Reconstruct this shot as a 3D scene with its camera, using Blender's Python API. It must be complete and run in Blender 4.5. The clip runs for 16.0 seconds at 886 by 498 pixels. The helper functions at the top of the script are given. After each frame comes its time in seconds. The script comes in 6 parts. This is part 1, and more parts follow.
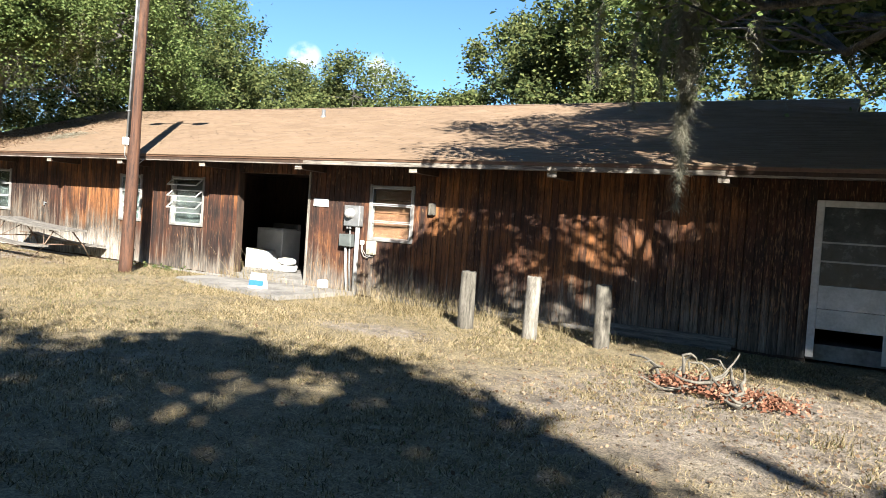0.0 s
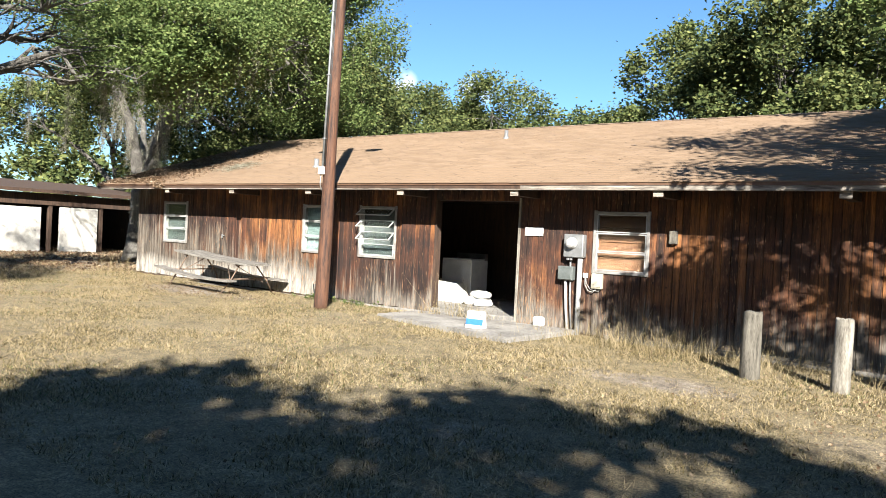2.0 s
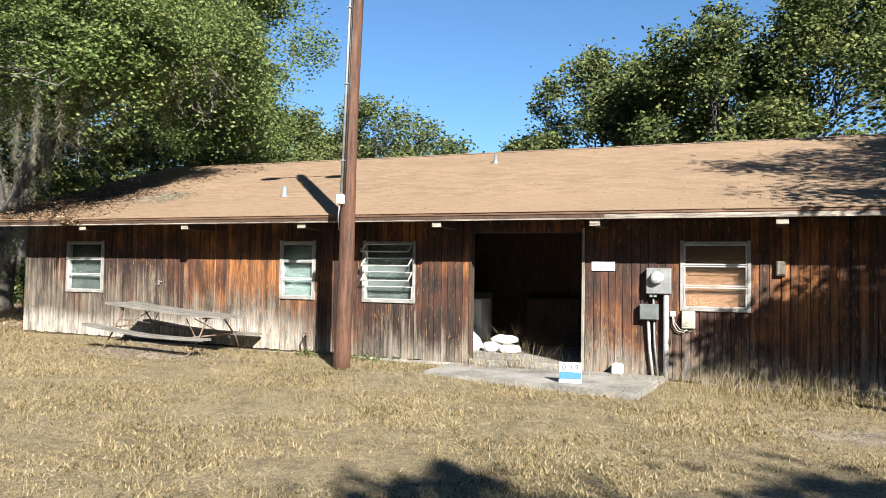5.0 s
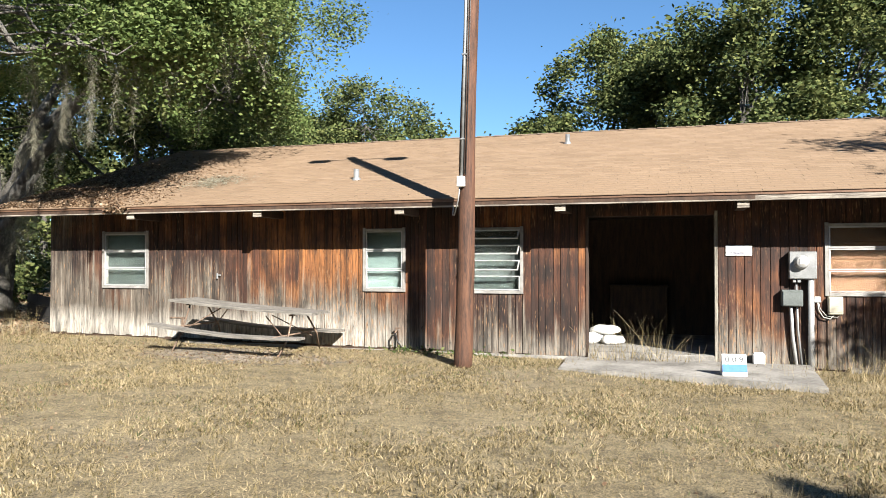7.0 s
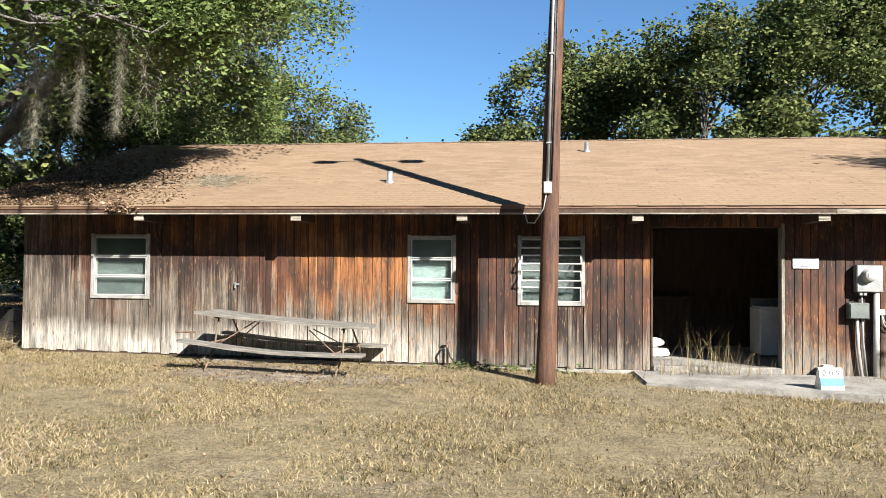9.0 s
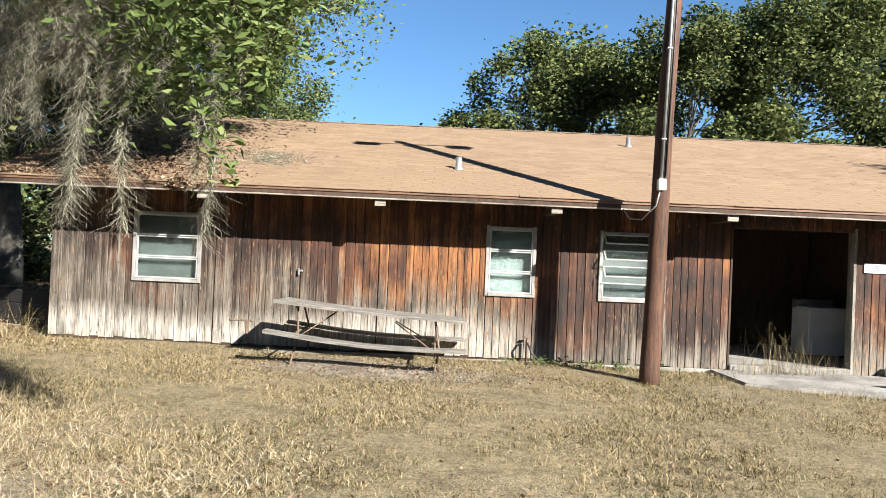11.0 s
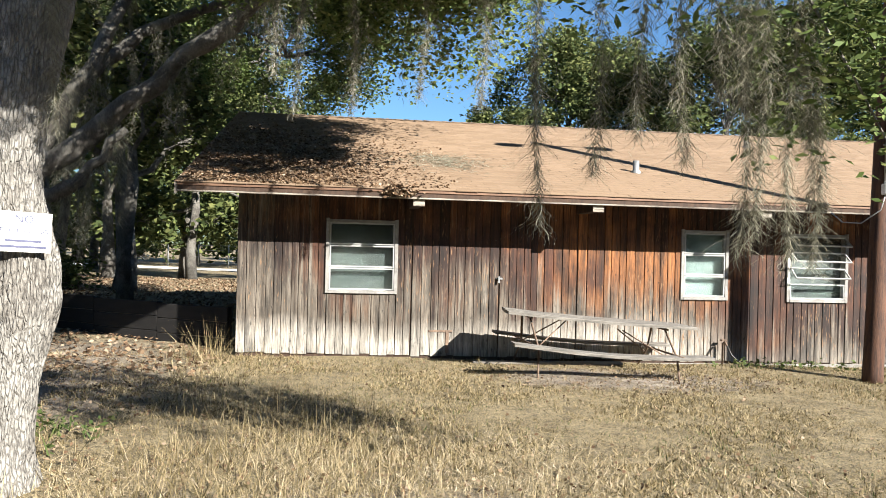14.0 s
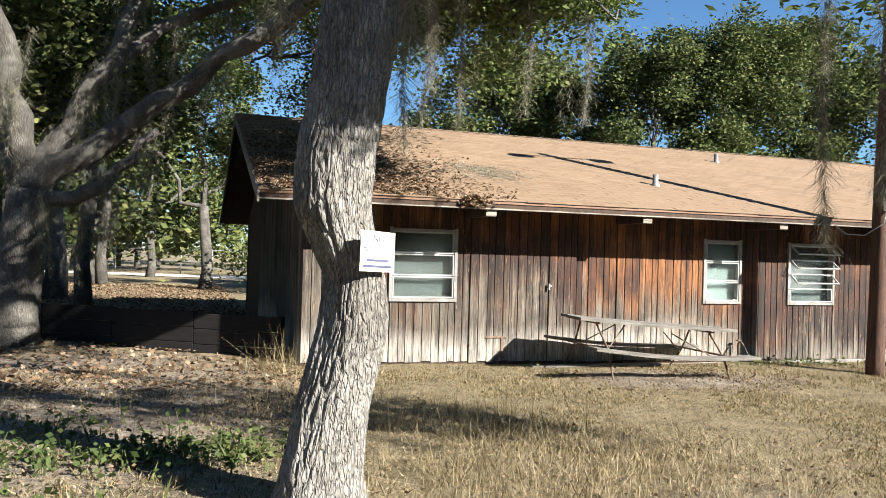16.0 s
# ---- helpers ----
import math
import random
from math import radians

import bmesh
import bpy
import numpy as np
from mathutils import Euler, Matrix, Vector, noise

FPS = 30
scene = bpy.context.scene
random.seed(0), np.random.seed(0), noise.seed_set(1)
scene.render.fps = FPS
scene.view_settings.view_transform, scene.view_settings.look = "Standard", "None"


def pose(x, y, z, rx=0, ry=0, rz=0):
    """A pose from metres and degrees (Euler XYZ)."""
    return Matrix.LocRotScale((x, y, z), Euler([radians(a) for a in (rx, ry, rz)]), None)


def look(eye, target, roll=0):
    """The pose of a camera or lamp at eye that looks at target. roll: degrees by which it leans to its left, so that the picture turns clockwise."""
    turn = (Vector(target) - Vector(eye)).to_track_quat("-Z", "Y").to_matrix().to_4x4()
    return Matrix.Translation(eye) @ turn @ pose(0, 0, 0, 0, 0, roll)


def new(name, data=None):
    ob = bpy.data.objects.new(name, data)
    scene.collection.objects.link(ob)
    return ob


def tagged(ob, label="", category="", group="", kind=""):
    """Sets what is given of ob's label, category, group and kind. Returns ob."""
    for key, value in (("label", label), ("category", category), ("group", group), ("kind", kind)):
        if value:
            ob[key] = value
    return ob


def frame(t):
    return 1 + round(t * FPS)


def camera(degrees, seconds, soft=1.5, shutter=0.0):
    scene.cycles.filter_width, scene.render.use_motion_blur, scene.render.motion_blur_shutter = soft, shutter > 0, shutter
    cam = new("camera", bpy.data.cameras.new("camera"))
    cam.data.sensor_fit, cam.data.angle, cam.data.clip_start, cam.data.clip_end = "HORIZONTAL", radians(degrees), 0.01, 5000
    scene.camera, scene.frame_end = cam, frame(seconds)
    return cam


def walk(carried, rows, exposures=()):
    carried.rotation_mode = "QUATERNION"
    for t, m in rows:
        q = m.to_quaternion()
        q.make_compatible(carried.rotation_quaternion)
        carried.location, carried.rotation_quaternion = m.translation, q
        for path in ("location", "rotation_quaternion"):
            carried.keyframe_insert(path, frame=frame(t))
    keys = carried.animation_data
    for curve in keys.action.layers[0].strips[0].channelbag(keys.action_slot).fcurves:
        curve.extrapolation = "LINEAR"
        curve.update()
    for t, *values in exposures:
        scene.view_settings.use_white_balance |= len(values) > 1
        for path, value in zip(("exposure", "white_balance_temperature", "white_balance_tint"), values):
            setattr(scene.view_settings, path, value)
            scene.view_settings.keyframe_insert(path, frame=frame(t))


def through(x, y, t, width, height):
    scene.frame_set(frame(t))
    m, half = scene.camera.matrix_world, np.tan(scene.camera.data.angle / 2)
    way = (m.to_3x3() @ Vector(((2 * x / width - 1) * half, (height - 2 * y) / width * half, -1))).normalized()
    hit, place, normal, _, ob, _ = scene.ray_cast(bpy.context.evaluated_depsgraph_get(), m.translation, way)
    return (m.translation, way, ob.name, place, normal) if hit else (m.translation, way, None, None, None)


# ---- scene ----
# ---------- camera and walk ----------
cam = camera(60.0, 16.0, soft=0.9)
METRES, EYE, LEAN, TURN = 23.53, 1.6, 0.33, 29.6
ROWS = [
    (0.0, 0.0, 0.0, 0.0, 0.16, -2.11, -4.22),
    (0.5, -0.0242, 0.015, 0.0007, 1.46, -1.06, -2.78),
    (1.0, -0.0476, 0.0275, 0.001, 4.19, -0.22, -2.32),
    (1.5, -0.0715, 0.0409, 0.0002, 6.85, -0.62, -2.73),
    (2.0, -0.0962, 0.0542, 0.0012, 7.41, -1.05, -3.16),
    (2.5, -0.1227, 0.0683, 0.0002, 7.53, -0.77, -3.1),
    (3.0, -0.1522, 0.0822, 0.0012, 5.77, -0.43, -3.19),
    (3.5, -0.1806, 0.0977, 0.0004, 4.54, 1.77, -0.95),
    (4.0, -0.2106, 0.114, 0.0004, -0.24, 2.12, -0.24),
    (6.5, -0.3576, 0.1912, 0.0, -10.97, 1.4, -1.39),
    (7.0, -0.3853, 0.2074, 0.0, -12.55, 0.88, -0.33),
    (7.5, -0.4113, 0.2243, -0.0006, -15.46, 1.2, -0.59),
    (8.0, -0.4394, 0.2406, 0.0002, -19.2, 1.05, -0.94),
    (8.5, -0.467, 0.2576, 0.0005, -20.63, 1.59, -0.8),
    (11.0, -0.5934, 0.3441, 0.0021, -30.15, 0.5, -2.81),
    (11.5, -0.6176, 0.3639, 0.0016, -30.41, 0.64, -2.9),
    (12.0, -0.6412, 0.3813, 0.0023, -32.11, -0.01, -1.44),
    (12.5, -0.6683, 0.3997, 0.0036, -34.52, -0.33, -1.55),
    (13.0, -0.6933, 0.4177, 0.0036, -31.72, 1.32, -2.43),
    (13.5, -0.7157, 0.4368, 0.0031, -33.41, 1.53, -1.5),
    (14.0, -0.742, 0.4558, 0.0048, -37.13, 0.08, -1.81),
    (14.5, -0.7666, 0.4742, 0.0055, -38.85, 1.67, -1.95),
    (15.0, -0.7907, 0.4921, 0.0055, -42.33, 1.59, -1.99),
    (15.5, -0.8169, 0.5132, 0.0057, -46.51, 1.22, -1.47),
    (16.0, -0.8423, 0.5335, 0.0056, -48.02, 0.48, -1.89),
]
BASE = pose(0, 0, EYE, 0, LEAN, 0) @ pose(0, 0, 0, 0, 0, TURN)
walk(cam, [(t, BASE @ pose(METRES * x, METRES * y, METRES * z, 90 + pitch, roll, yaw)) for t, x, y, z, yaw, pitch, roll in ROWS],
     [(0.0, 2.17), (1.5, 2.12), (4.0, 1.88), (8.5, 1.87), (13.5, 1.98), (16.0, 1.9)])

# ---------- sky and sun ----------
SUN_TO = Vector((0.66 * 0.866, -0.75 * 0.866, 0.5)).normalized()
world = bpy.data.worlds.new("sky")
scene.world = world
world.use_nodes = True
wn, wl = world.node_tree.nodes, world.node_tree.links
sky = wn.new("ShaderNodeTexSky")
sky.sky_type = "NISHITA"
sky.sun_disc = False
sky.sun_elevation = math.asin(SUN_TO.z)
sky.sun_rotation = math.atan2(SUN_TO.x, SUN_TO.y)
sky.air_density, sky.dust_density, sky.ozone_density = 1.0, 0.0, 2.0
wn["Background"].inputs["Strength"].default_value = 0.05
tint = wn.new("ShaderNodeMix")
tint.data_type, tint.blend_type = "RGBA", "MULTIPLY"
tint.inputs[0].default_value = 1.0
tint.inputs[7].default_value = (0.5, 0.71, 0.89, 1)
wl.new(sky.outputs[0], tint.inputs[6])
# two small fair-weather clouds low over the trees
geo = wn.new("ShaderNodeTexCoord")
puff = wn.new("ShaderNodeTexNoise")
puff.inputs["Scale"].default_value, puff.inputs["Detail"].default_value = 55.0, 7.0
wl.new(geo.outputs["Generated"], puff.inputs["Vector"])
colour = tint.outputs[2]
for way, spread in (((-0.64, 0.745, 0.19), 0.0003), ((-0.566, 0.803, 0.186), 0.0003)):
    dot = wn.new("ShaderNodeVectorMath")
    dot.operation = "DOT_PRODUCT"
    dot.inputs[1].default_value = Vector(way).normalized()
    wl.new(geo.outputs["Generated"], dot.inputs[0])
    near_way = wn.new("ShaderNodeMapRange")
    near_way.inputs[1].default_value, near_way.inputs[2].default_value = 1.0 - spread, 1.0
    wl.new(dot.outputs["Value"], near_way.inputs[0])
    dense = wn.new("ShaderNodeMath")
    dense.operation, dense.use_clamp = "MULTIPLY_ADD", True
    dense.inputs[1].default_value, dense.inputs[2].default_value = 4.5, -1.8
    wl.new(puff.outputs["Fac"], dense.inputs[0])
    body = wn.new("ShaderNodeMath")
    body.operation, body.use_clamp = "MULTIPLY", True
    wl.new(near_way.outputs[0], body.inputs[0])
    wl.new(dense.outputs[0], body.inputs[1])
    cloud = wn.new("ShaderNodeMix")
    cloud.data_type = "RGBA"
    cloud.inputs[7].default_value = (7.6, 8.0, 8.4, 1)
    wl.new(body.outputs[0], cloud.inputs[0])
    wl.new(colour, cloud.inputs[6])
    colour = cloud.outputs[2]
wl.new(colour, wn["Background"].inputs["Color"])
sun_data = bpy.data.lights.new("sun", "SUN")
sun_data.energy, sun_data.angle, sun_data.color = 5.0, radians(0.55), (1.0, 0.955, 0.88)
sun_lamp = new("sun", sun_data)
sun_lamp.matrix_world = look(SUN_TO * 60, (0, 0, 0))


def ground_z(x, y):
    """Height of the lawn: it rises gently towards the left end of the house."""
    x = np.clip(x, -45, 20)
    return 0.02 - 0.0123 * x

# ---------- materials ----------
def mat(name, rough=0.85, metal=0.0):
    m = bpy.data.materials.new(name)
    m.use_nodes = True
    b = m.node_tree.nodes["Principled BSDF"]
    b.inputs["Roughness"].default_value, b.inputs["Metallic"].default_value = rough, metal
    return m, m.node_tree.nodes, m.node_tree.links, b


def setin(socket, L, value):
    if hasattr(value, "links"):
        L.new(value, socket)
    else:
        socket.default_value = value


def place(N, L, scale=(1, 1, 1), source="Position"):
    """World position (or object position) scaled along each axis."""
    if source == "Position":
        out = N.new("ShaderNodeNewGeometry").outputs["Position"]
    else:
        out = N.new("ShaderNodeTexCoord").outputs["Object"]
    v = N.new("ShaderNodeVectorMath")
    v.operation = "MULTIPLY"
    v.inputs[1].default_value = scale
    L.new(out, v.inputs[0])
    return v.outputs[0]


def noi(N, L, vec, scale=1.0, detail=4.0, rough=0.6):
    n = N.new("ShaderNodeTexNoise")
    n.inputs["Scale"].default_value, n.inputs["Detail"].default_value, n.inputs["Roughness"].default_value = scale, detail, rough
    L.new(vec, n.inputs["Vector"])
    return n.outputs["Fac"]


def ramp(N, L, fac, stops):
    r = N.new("ShaderNodeValToRGB")
    e = r.color_ramp.elements
    while len(e) < len(stops):
        e.new(0.5)
    for i, (p, c) in enumerate(stops):
        e[i].position = p
        e[i].color = (*c, 1) if len(c) == 3 else c
    L.new(fac, r.inputs[0])
    return r.outputs["Color"]


def grey(v):
    return (v, v, v)


def mixc(N, L, fac, a, b, mode="MIX"):
    m = N.new("ShaderNodeMix")
    m.data_type, m.blend_type = "RGBA", mode
    setin(m.inputs[0], L, fac)
    setin(m.inputs[6], L, (*a, 1) if isinstance(a, tuple) else a)
    setin(m.inputs[7], L, (*b, 1) if isinstance(b, tuple) else b)
    return m.outputs[2]


def calc(N, L, op, a, b=0.0, c=None):
    m = N.new("ShaderNodeMath")
    m.operation = op
    setin(m.inputs[0], L, a)
    setin(m.inputs[1], L, b)
    if c is not None:
        setin(m.inputs[2], L, c)
    return m.outputs[0]


def bump(N, L, b, height, strength=0.4, dist=0.01):
    n = N.new("ShaderNodeBump")
    n.inputs["Strength"].default_value, n.inputs["Distance"].default_value = strength, dist
    L.new(height, n.inputs["Height"])
    L.new(n.outputs[0], b.inputs["Normal"])


def simple(name, c1, c2, scale=6.0, rough=0.8, metal=0.0, stretch=(1, 1, 1), strength=0.25, dist=0.004):
    """Two tones mixed by noise at two scales, with relief."""
    m, N, L, b = mat(name, rough, metal)
    v = place(N, L, stretch)
    big, fine = noi(N, L, v, scale), noi(N, L, v, scale * 9)
    f = calc(N, L, "ADD", calc(N, L, "MULTIPLY", big, 0.65), calc(N, L, "MULTIPLY", fine, 0.35))
    L.new(ramp(N, L, f, [(0.36, c1), (0.64, c2)]), b.inputs["Base Color"])
    bump(N, L, b, fine, strength, dist)
    return m


def separate(N, L, vec):
    s = N.new("ShaderNodeSeparateXYZ")
    L.new(vec, s.inputs[0])
    return s.outputs


# weathered stained boards: red-brown stain kept high up, bare silver wood lower down
def siding_material():
    m, N, L, b = mat("siding", 0.82)
    raw = N.new("ShaderNodeNewGeometry").outputs["Position"]
    xyz = separate(N, L, raw)
    rnd = N.new("ShaderNodeObjectInfo").outputs["Random"]
    off = N.new("ShaderNodeCombineXYZ")
    L.new(calc(N, L, "MULTIPLY", rnd, 37.0), off.inputs[2])
    add = N.new("ShaderNodeVectorMath")
    L.new(raw, add.inputs[0])
    L.new(off.outputs[0], add.inputs[1])
    st = N.new("ShaderNodeVectorMath")
    st.operation = "MULTIPLY"
    st.inputs[1].default_value = (19, 19, 0.8)
    L.new(add.outputs[0], st.inputs[0])
    streak = noi(N, L, st.outputs[0], 1.0, 5, 0.65)
    fine = noi(N, L, place(N, L, (160, 160, 5)), 1.0, 3, 0.6)
    patch = noi(N, L, place(N, L, (0.55, 0.55, 0.5)), 1.0, 3, 0.5)
    # stain colour
    hue = noi(N, L, place(N, L, (0.42, 0.42, 0.75)), 1.0, 4, 0.6)
    hue = calc(N, L, "ADD", hue, calc(N, L, "MULTIPLY", calc(N, L, "SUBTRACT", rnd, 0.5), 0.12))
    along = N.new("ShaderNodeMapRange")
    along.inputs[1].default_value, along.inputs[2].default_value = -22.0, 0.0
    L.new(xyz[0], along.inputs[0])
    fresh = ramp(N, L, along.outputs[0], [(0.0, grey(0.3)), (0.16, grey(0.4)), (0.25, grey(0.82)), (0.31, grey(0.7)), (0.36, grey(0.36)), (0.62, grey(0.42)), (0.72, grey(0.7)), (0.85, grey(0.66)), (0.95, grey(0.3))])
    hue = calc(N, L, "ADD", hue, calc(N, L, "MULTIPLY", calc(N, L, "SUBTRACT", fresh, 0.45), 0.36))
    stain = ramp(N, L, hue, [(0.38, (0.055, 0.022, 0.013)), (0.52, (0.15, 0.052, 0.022)), (0.67, (0.45, 0.175, 0.052))])
    stain = mixc(N, L, 1.0, stain, ramp(N, L, streak, [(0.33, grey(0.28)), (0.5, grey(0.85)), (0.7, grey(1.35))]), "MULTIPLY")
    bare = ramp(N, L, streak, [(0.28, (0.06, 0.046, 0.034)), (0.42, (0.15, 0.12, 0.09)), (0.58, (0.25, 0.21, 0.165)), (0.76, (0.38, 0.335, 0.28))])
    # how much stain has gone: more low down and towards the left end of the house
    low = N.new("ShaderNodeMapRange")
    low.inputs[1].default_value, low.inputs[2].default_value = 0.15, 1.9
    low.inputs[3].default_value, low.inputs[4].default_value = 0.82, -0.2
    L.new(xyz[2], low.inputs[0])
    left = N.new("ShaderNodeMapRange")
    left.inputs[1].default_value, left.inputs[2].default_value = -22.0, -12.0
    left.inputs[3].default_value, left.inputs[4].default_value = 0.78, -0.1
    L.new(xyz[0], left.inputs[0])
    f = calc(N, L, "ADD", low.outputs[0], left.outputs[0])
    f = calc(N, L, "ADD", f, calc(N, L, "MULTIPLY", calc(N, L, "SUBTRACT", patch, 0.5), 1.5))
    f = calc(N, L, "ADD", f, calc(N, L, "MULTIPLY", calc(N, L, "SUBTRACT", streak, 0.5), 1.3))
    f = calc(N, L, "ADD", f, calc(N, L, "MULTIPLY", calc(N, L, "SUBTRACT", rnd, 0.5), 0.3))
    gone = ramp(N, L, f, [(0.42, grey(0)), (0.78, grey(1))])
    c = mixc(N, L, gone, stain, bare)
    tone = ramp(N, L, rnd, [(0.0, grey(0.8)), (1.0, grey(1.12))])
    c = mixc(N, L, 1.0, c, tone, "MULTIPLY")
    blotch = noi(N, L, place(N, L, (7, 7, 1.5)), 1.0, 5, 0.65)
    foot = N.new("ShaderNodeMapRange")
    foot.inputs[1].default_value, foot.inputs[2].default_value = 0.3, 1.15
    foot.inputs[3].default_value, foot.inputs[4].default_value = 1.25, -0.2
    L.new(xyz[2], foot.inputs[0])
    pale = ramp(N, L, along.outputs[0], [(0.0, grey(1.0)), (0.26, grey(0.8)), (0.36, grey(0.25)), (1.0, grey(0.2))])
    white = calc(N, L, "MULTIPLY", calc(N, L, "ADD", foot.outputs[0], calc(N, L, "MULTIPLY", calc(N, L, "SUBTRACT", patch, 0.5), 1.6)), pale)
    c = mixc(N, L, ramp(N, L, white, [(0.2, grey(0)), (0.7, grey(0.92))]), c, mixc(N, L, 1.0, (0.72, 0.665, 0.575), ramp(N, L, streak, [(0.3, grey(0.5)), (0.55, grey(1.0))]), "MULTIPLY"))
    c = mixc(N, L, 0.85, c, ramp(N, L, blotch, [(0.34, grey(0.3)), (0.5, grey(0.92)), (0.7, grey(1.2))]), "MULTIPLY")
    flakes = noi(N, L, place(N, L, (44, 44, 7)), 1.0, 3, 0.6)
    c = mixc(N, L, ramp(N, L, calc(N, L, "ADD", calc(N, L, "MULTIPLY", flakes, 0.7), calc(N, L, "MULTIPLY", patch, 0.3)), [(0.57, grey(0)), (0.64, grey(0.7))]), c, (0.46, 0.26, 0.13))
    spots = noi(N, L, place(N, L, (30, 30, 11)), 1.0, 2, 0.5)
    c = mixc(N, L, 0.8, c, ramp(N, L, spots, [(0.27, grey(0.15)), (0.34, grey(1.0))]), "MULTIPLY")
    grain = ramp(N, L, fine, [(0.36, grey(0.15)), (0.55, grey(0.53))])
    c = mixc(N, L, 0.9, c, grain, "MULTIPLY")
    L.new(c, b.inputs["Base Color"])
    bump(N, L, b, fine, 0.5, 0.004)
    return m


def shingle_material():
    m, N, L, b = mat("shingle", 0.92)
    g = N.new("ShaderNodeNewGeometry")
    rnd = g.outputs["Random Per Island"]
    spots = noi(N, L, place(N, L), 260, 2, 0.5)
    big = noi(N, L, place(N, L, (0.5, 0.8, 0.8)), 1.0, 4, 0.6)
    base = ramp(N, L, rnd, [(0.0, (0.148, 0.099, 0.061)), (0.5, (0.165, 0.112, 0.07)), (1.0, (0.182, 0.125, 0.08))])
    c = mixc(N, L, 1.0, base, ramp(N, L, big, [(0.3, grey(0.92)), (0.7, grey(1.05))]), "MULTIPLY")
    c = mixc(N, L, 0.7, c, ramp(N, L, spots, [(0.35, grey(0.6)), (0.6, grey(1.15))]), "MULTIPLY")
    L.new(c, b.inputs["Base Color"])
    bump(N, L, b, spots, 0.5, 0.003)
    return m


def ground_material():
    m, N, L, b = mat("lawn_ground", 0.95)
    p = place(N, L)
    big, mid, fine = noi(N, L, p, 0.35, 4), noi(N, L, p, 3.0, 5, 0.7), noi(N, L, p, 60.0, 3, 0.7)
    straw = ramp(N, L, mid, [(0.3, (0.125, 0.096, 0.047)), (0.5, (0.215, 0.168, 0.09)), (0.7, (0.275, 0.222, 0.126))])
    earth = ramp(N, L, mid, [(0.3, (0.1, 0.075, 0.055)), (0.52, (0.24, 0.2, 0.158)), (0.72, (0.37, 0.325, 0.275))])
    c = mixc(N, L, ramp(N, L, big, [(0.55, grey(0)), (0.75, grey(0.45))]), straw, earth)
    here = separate(N, L, p)
    edge = calc(N, L, "MULTIPLY", calc(N, L, "SUBTRACT", mid, 0.5), 1.6)
    for cx, cy, rx, ry in ((-16.7, 10.2, 2.0, 0.95), (-0.8, 7.2, 3.0, 2.6), (-20.6, 4.6, 2.4, 1.2), (-25.0, 9.5, 3.2, 4.0), (-6.0, 8.6, 1.3, 0.5)):
        dx = calc(N, L, "DIVIDE", calc(N, L, "SUBTRACT", here[0], cx), rx)
        dy = calc(N, L, "DIVIDE", calc(N, L, "SUBTRACT", here[1], cy), ry)
        far = calc(N, L, "ADD", calc(N, L, "ADD", calc(N, L, "MULTIPLY", dx, dx), calc(N, L, "MULTIPLY", dy, dy)), edge)
        c = mixc(N, L, ramp(N, L, far, [(0.35, grey(0.9)), (1.0, grey(0))]), c, earth)
    # dark flecks put into the colour for the shaded gaps between blades
    c = mixc(N, L, 0.9, c, ramp(N, L, fine, [(0.34, grey(0.22)), (0.62, grey(1.3))]), "MULTIPLY")
    c = mixc(N, L, 0.6, c, ramp(N, L, noi(N, L, p, 17.0, 4, 0.7), [(0.36, grey(0.4)), (0.6, grey(1.2))]), "MULTIPLY")
    L.new(c, b.inputs["Base Color"])
    bump(N, L, b, fine, 0.9, 0.03)
    return m


def island_material(name, stops, rough=0.7, through=0.35, wide=0.5):
    """Leaves and blades: colour by piece, light passing through."""
    m, N, L, b = mat(name, rough)
    g = N.new("ShaderNodeNewGeometry")
    big = noi(N, L, g.outputs["Position"], wide, 2, 0.5)
    f = calc(N, L, "ADD", calc(N, L, "MULTIPLY", g.outputs["Random Per Island"], 0.65), calc(N, L, "MULTIPLY", big, 0.35))
    c = ramp(N, L, f, stops)
    L.new(c, b.inputs["Base Color"])
    b.inputs["Specular IOR Level"].default_value = 0.2
    if through:
        t = N.new("ShaderNodeBsdfTranslucent")
        L.new(c, t.inputs["Color"])
        mx = N.new("ShaderNodeMixShader")
        mx.inputs[0].default_value = through
        L.new(b.outputs[0], mx.inputs[1])
        L.new(t.outputs[0], mx.inputs[2])
        L.new(mx.outputs[0], N["Material Output"].inputs["Surface"])
    return m


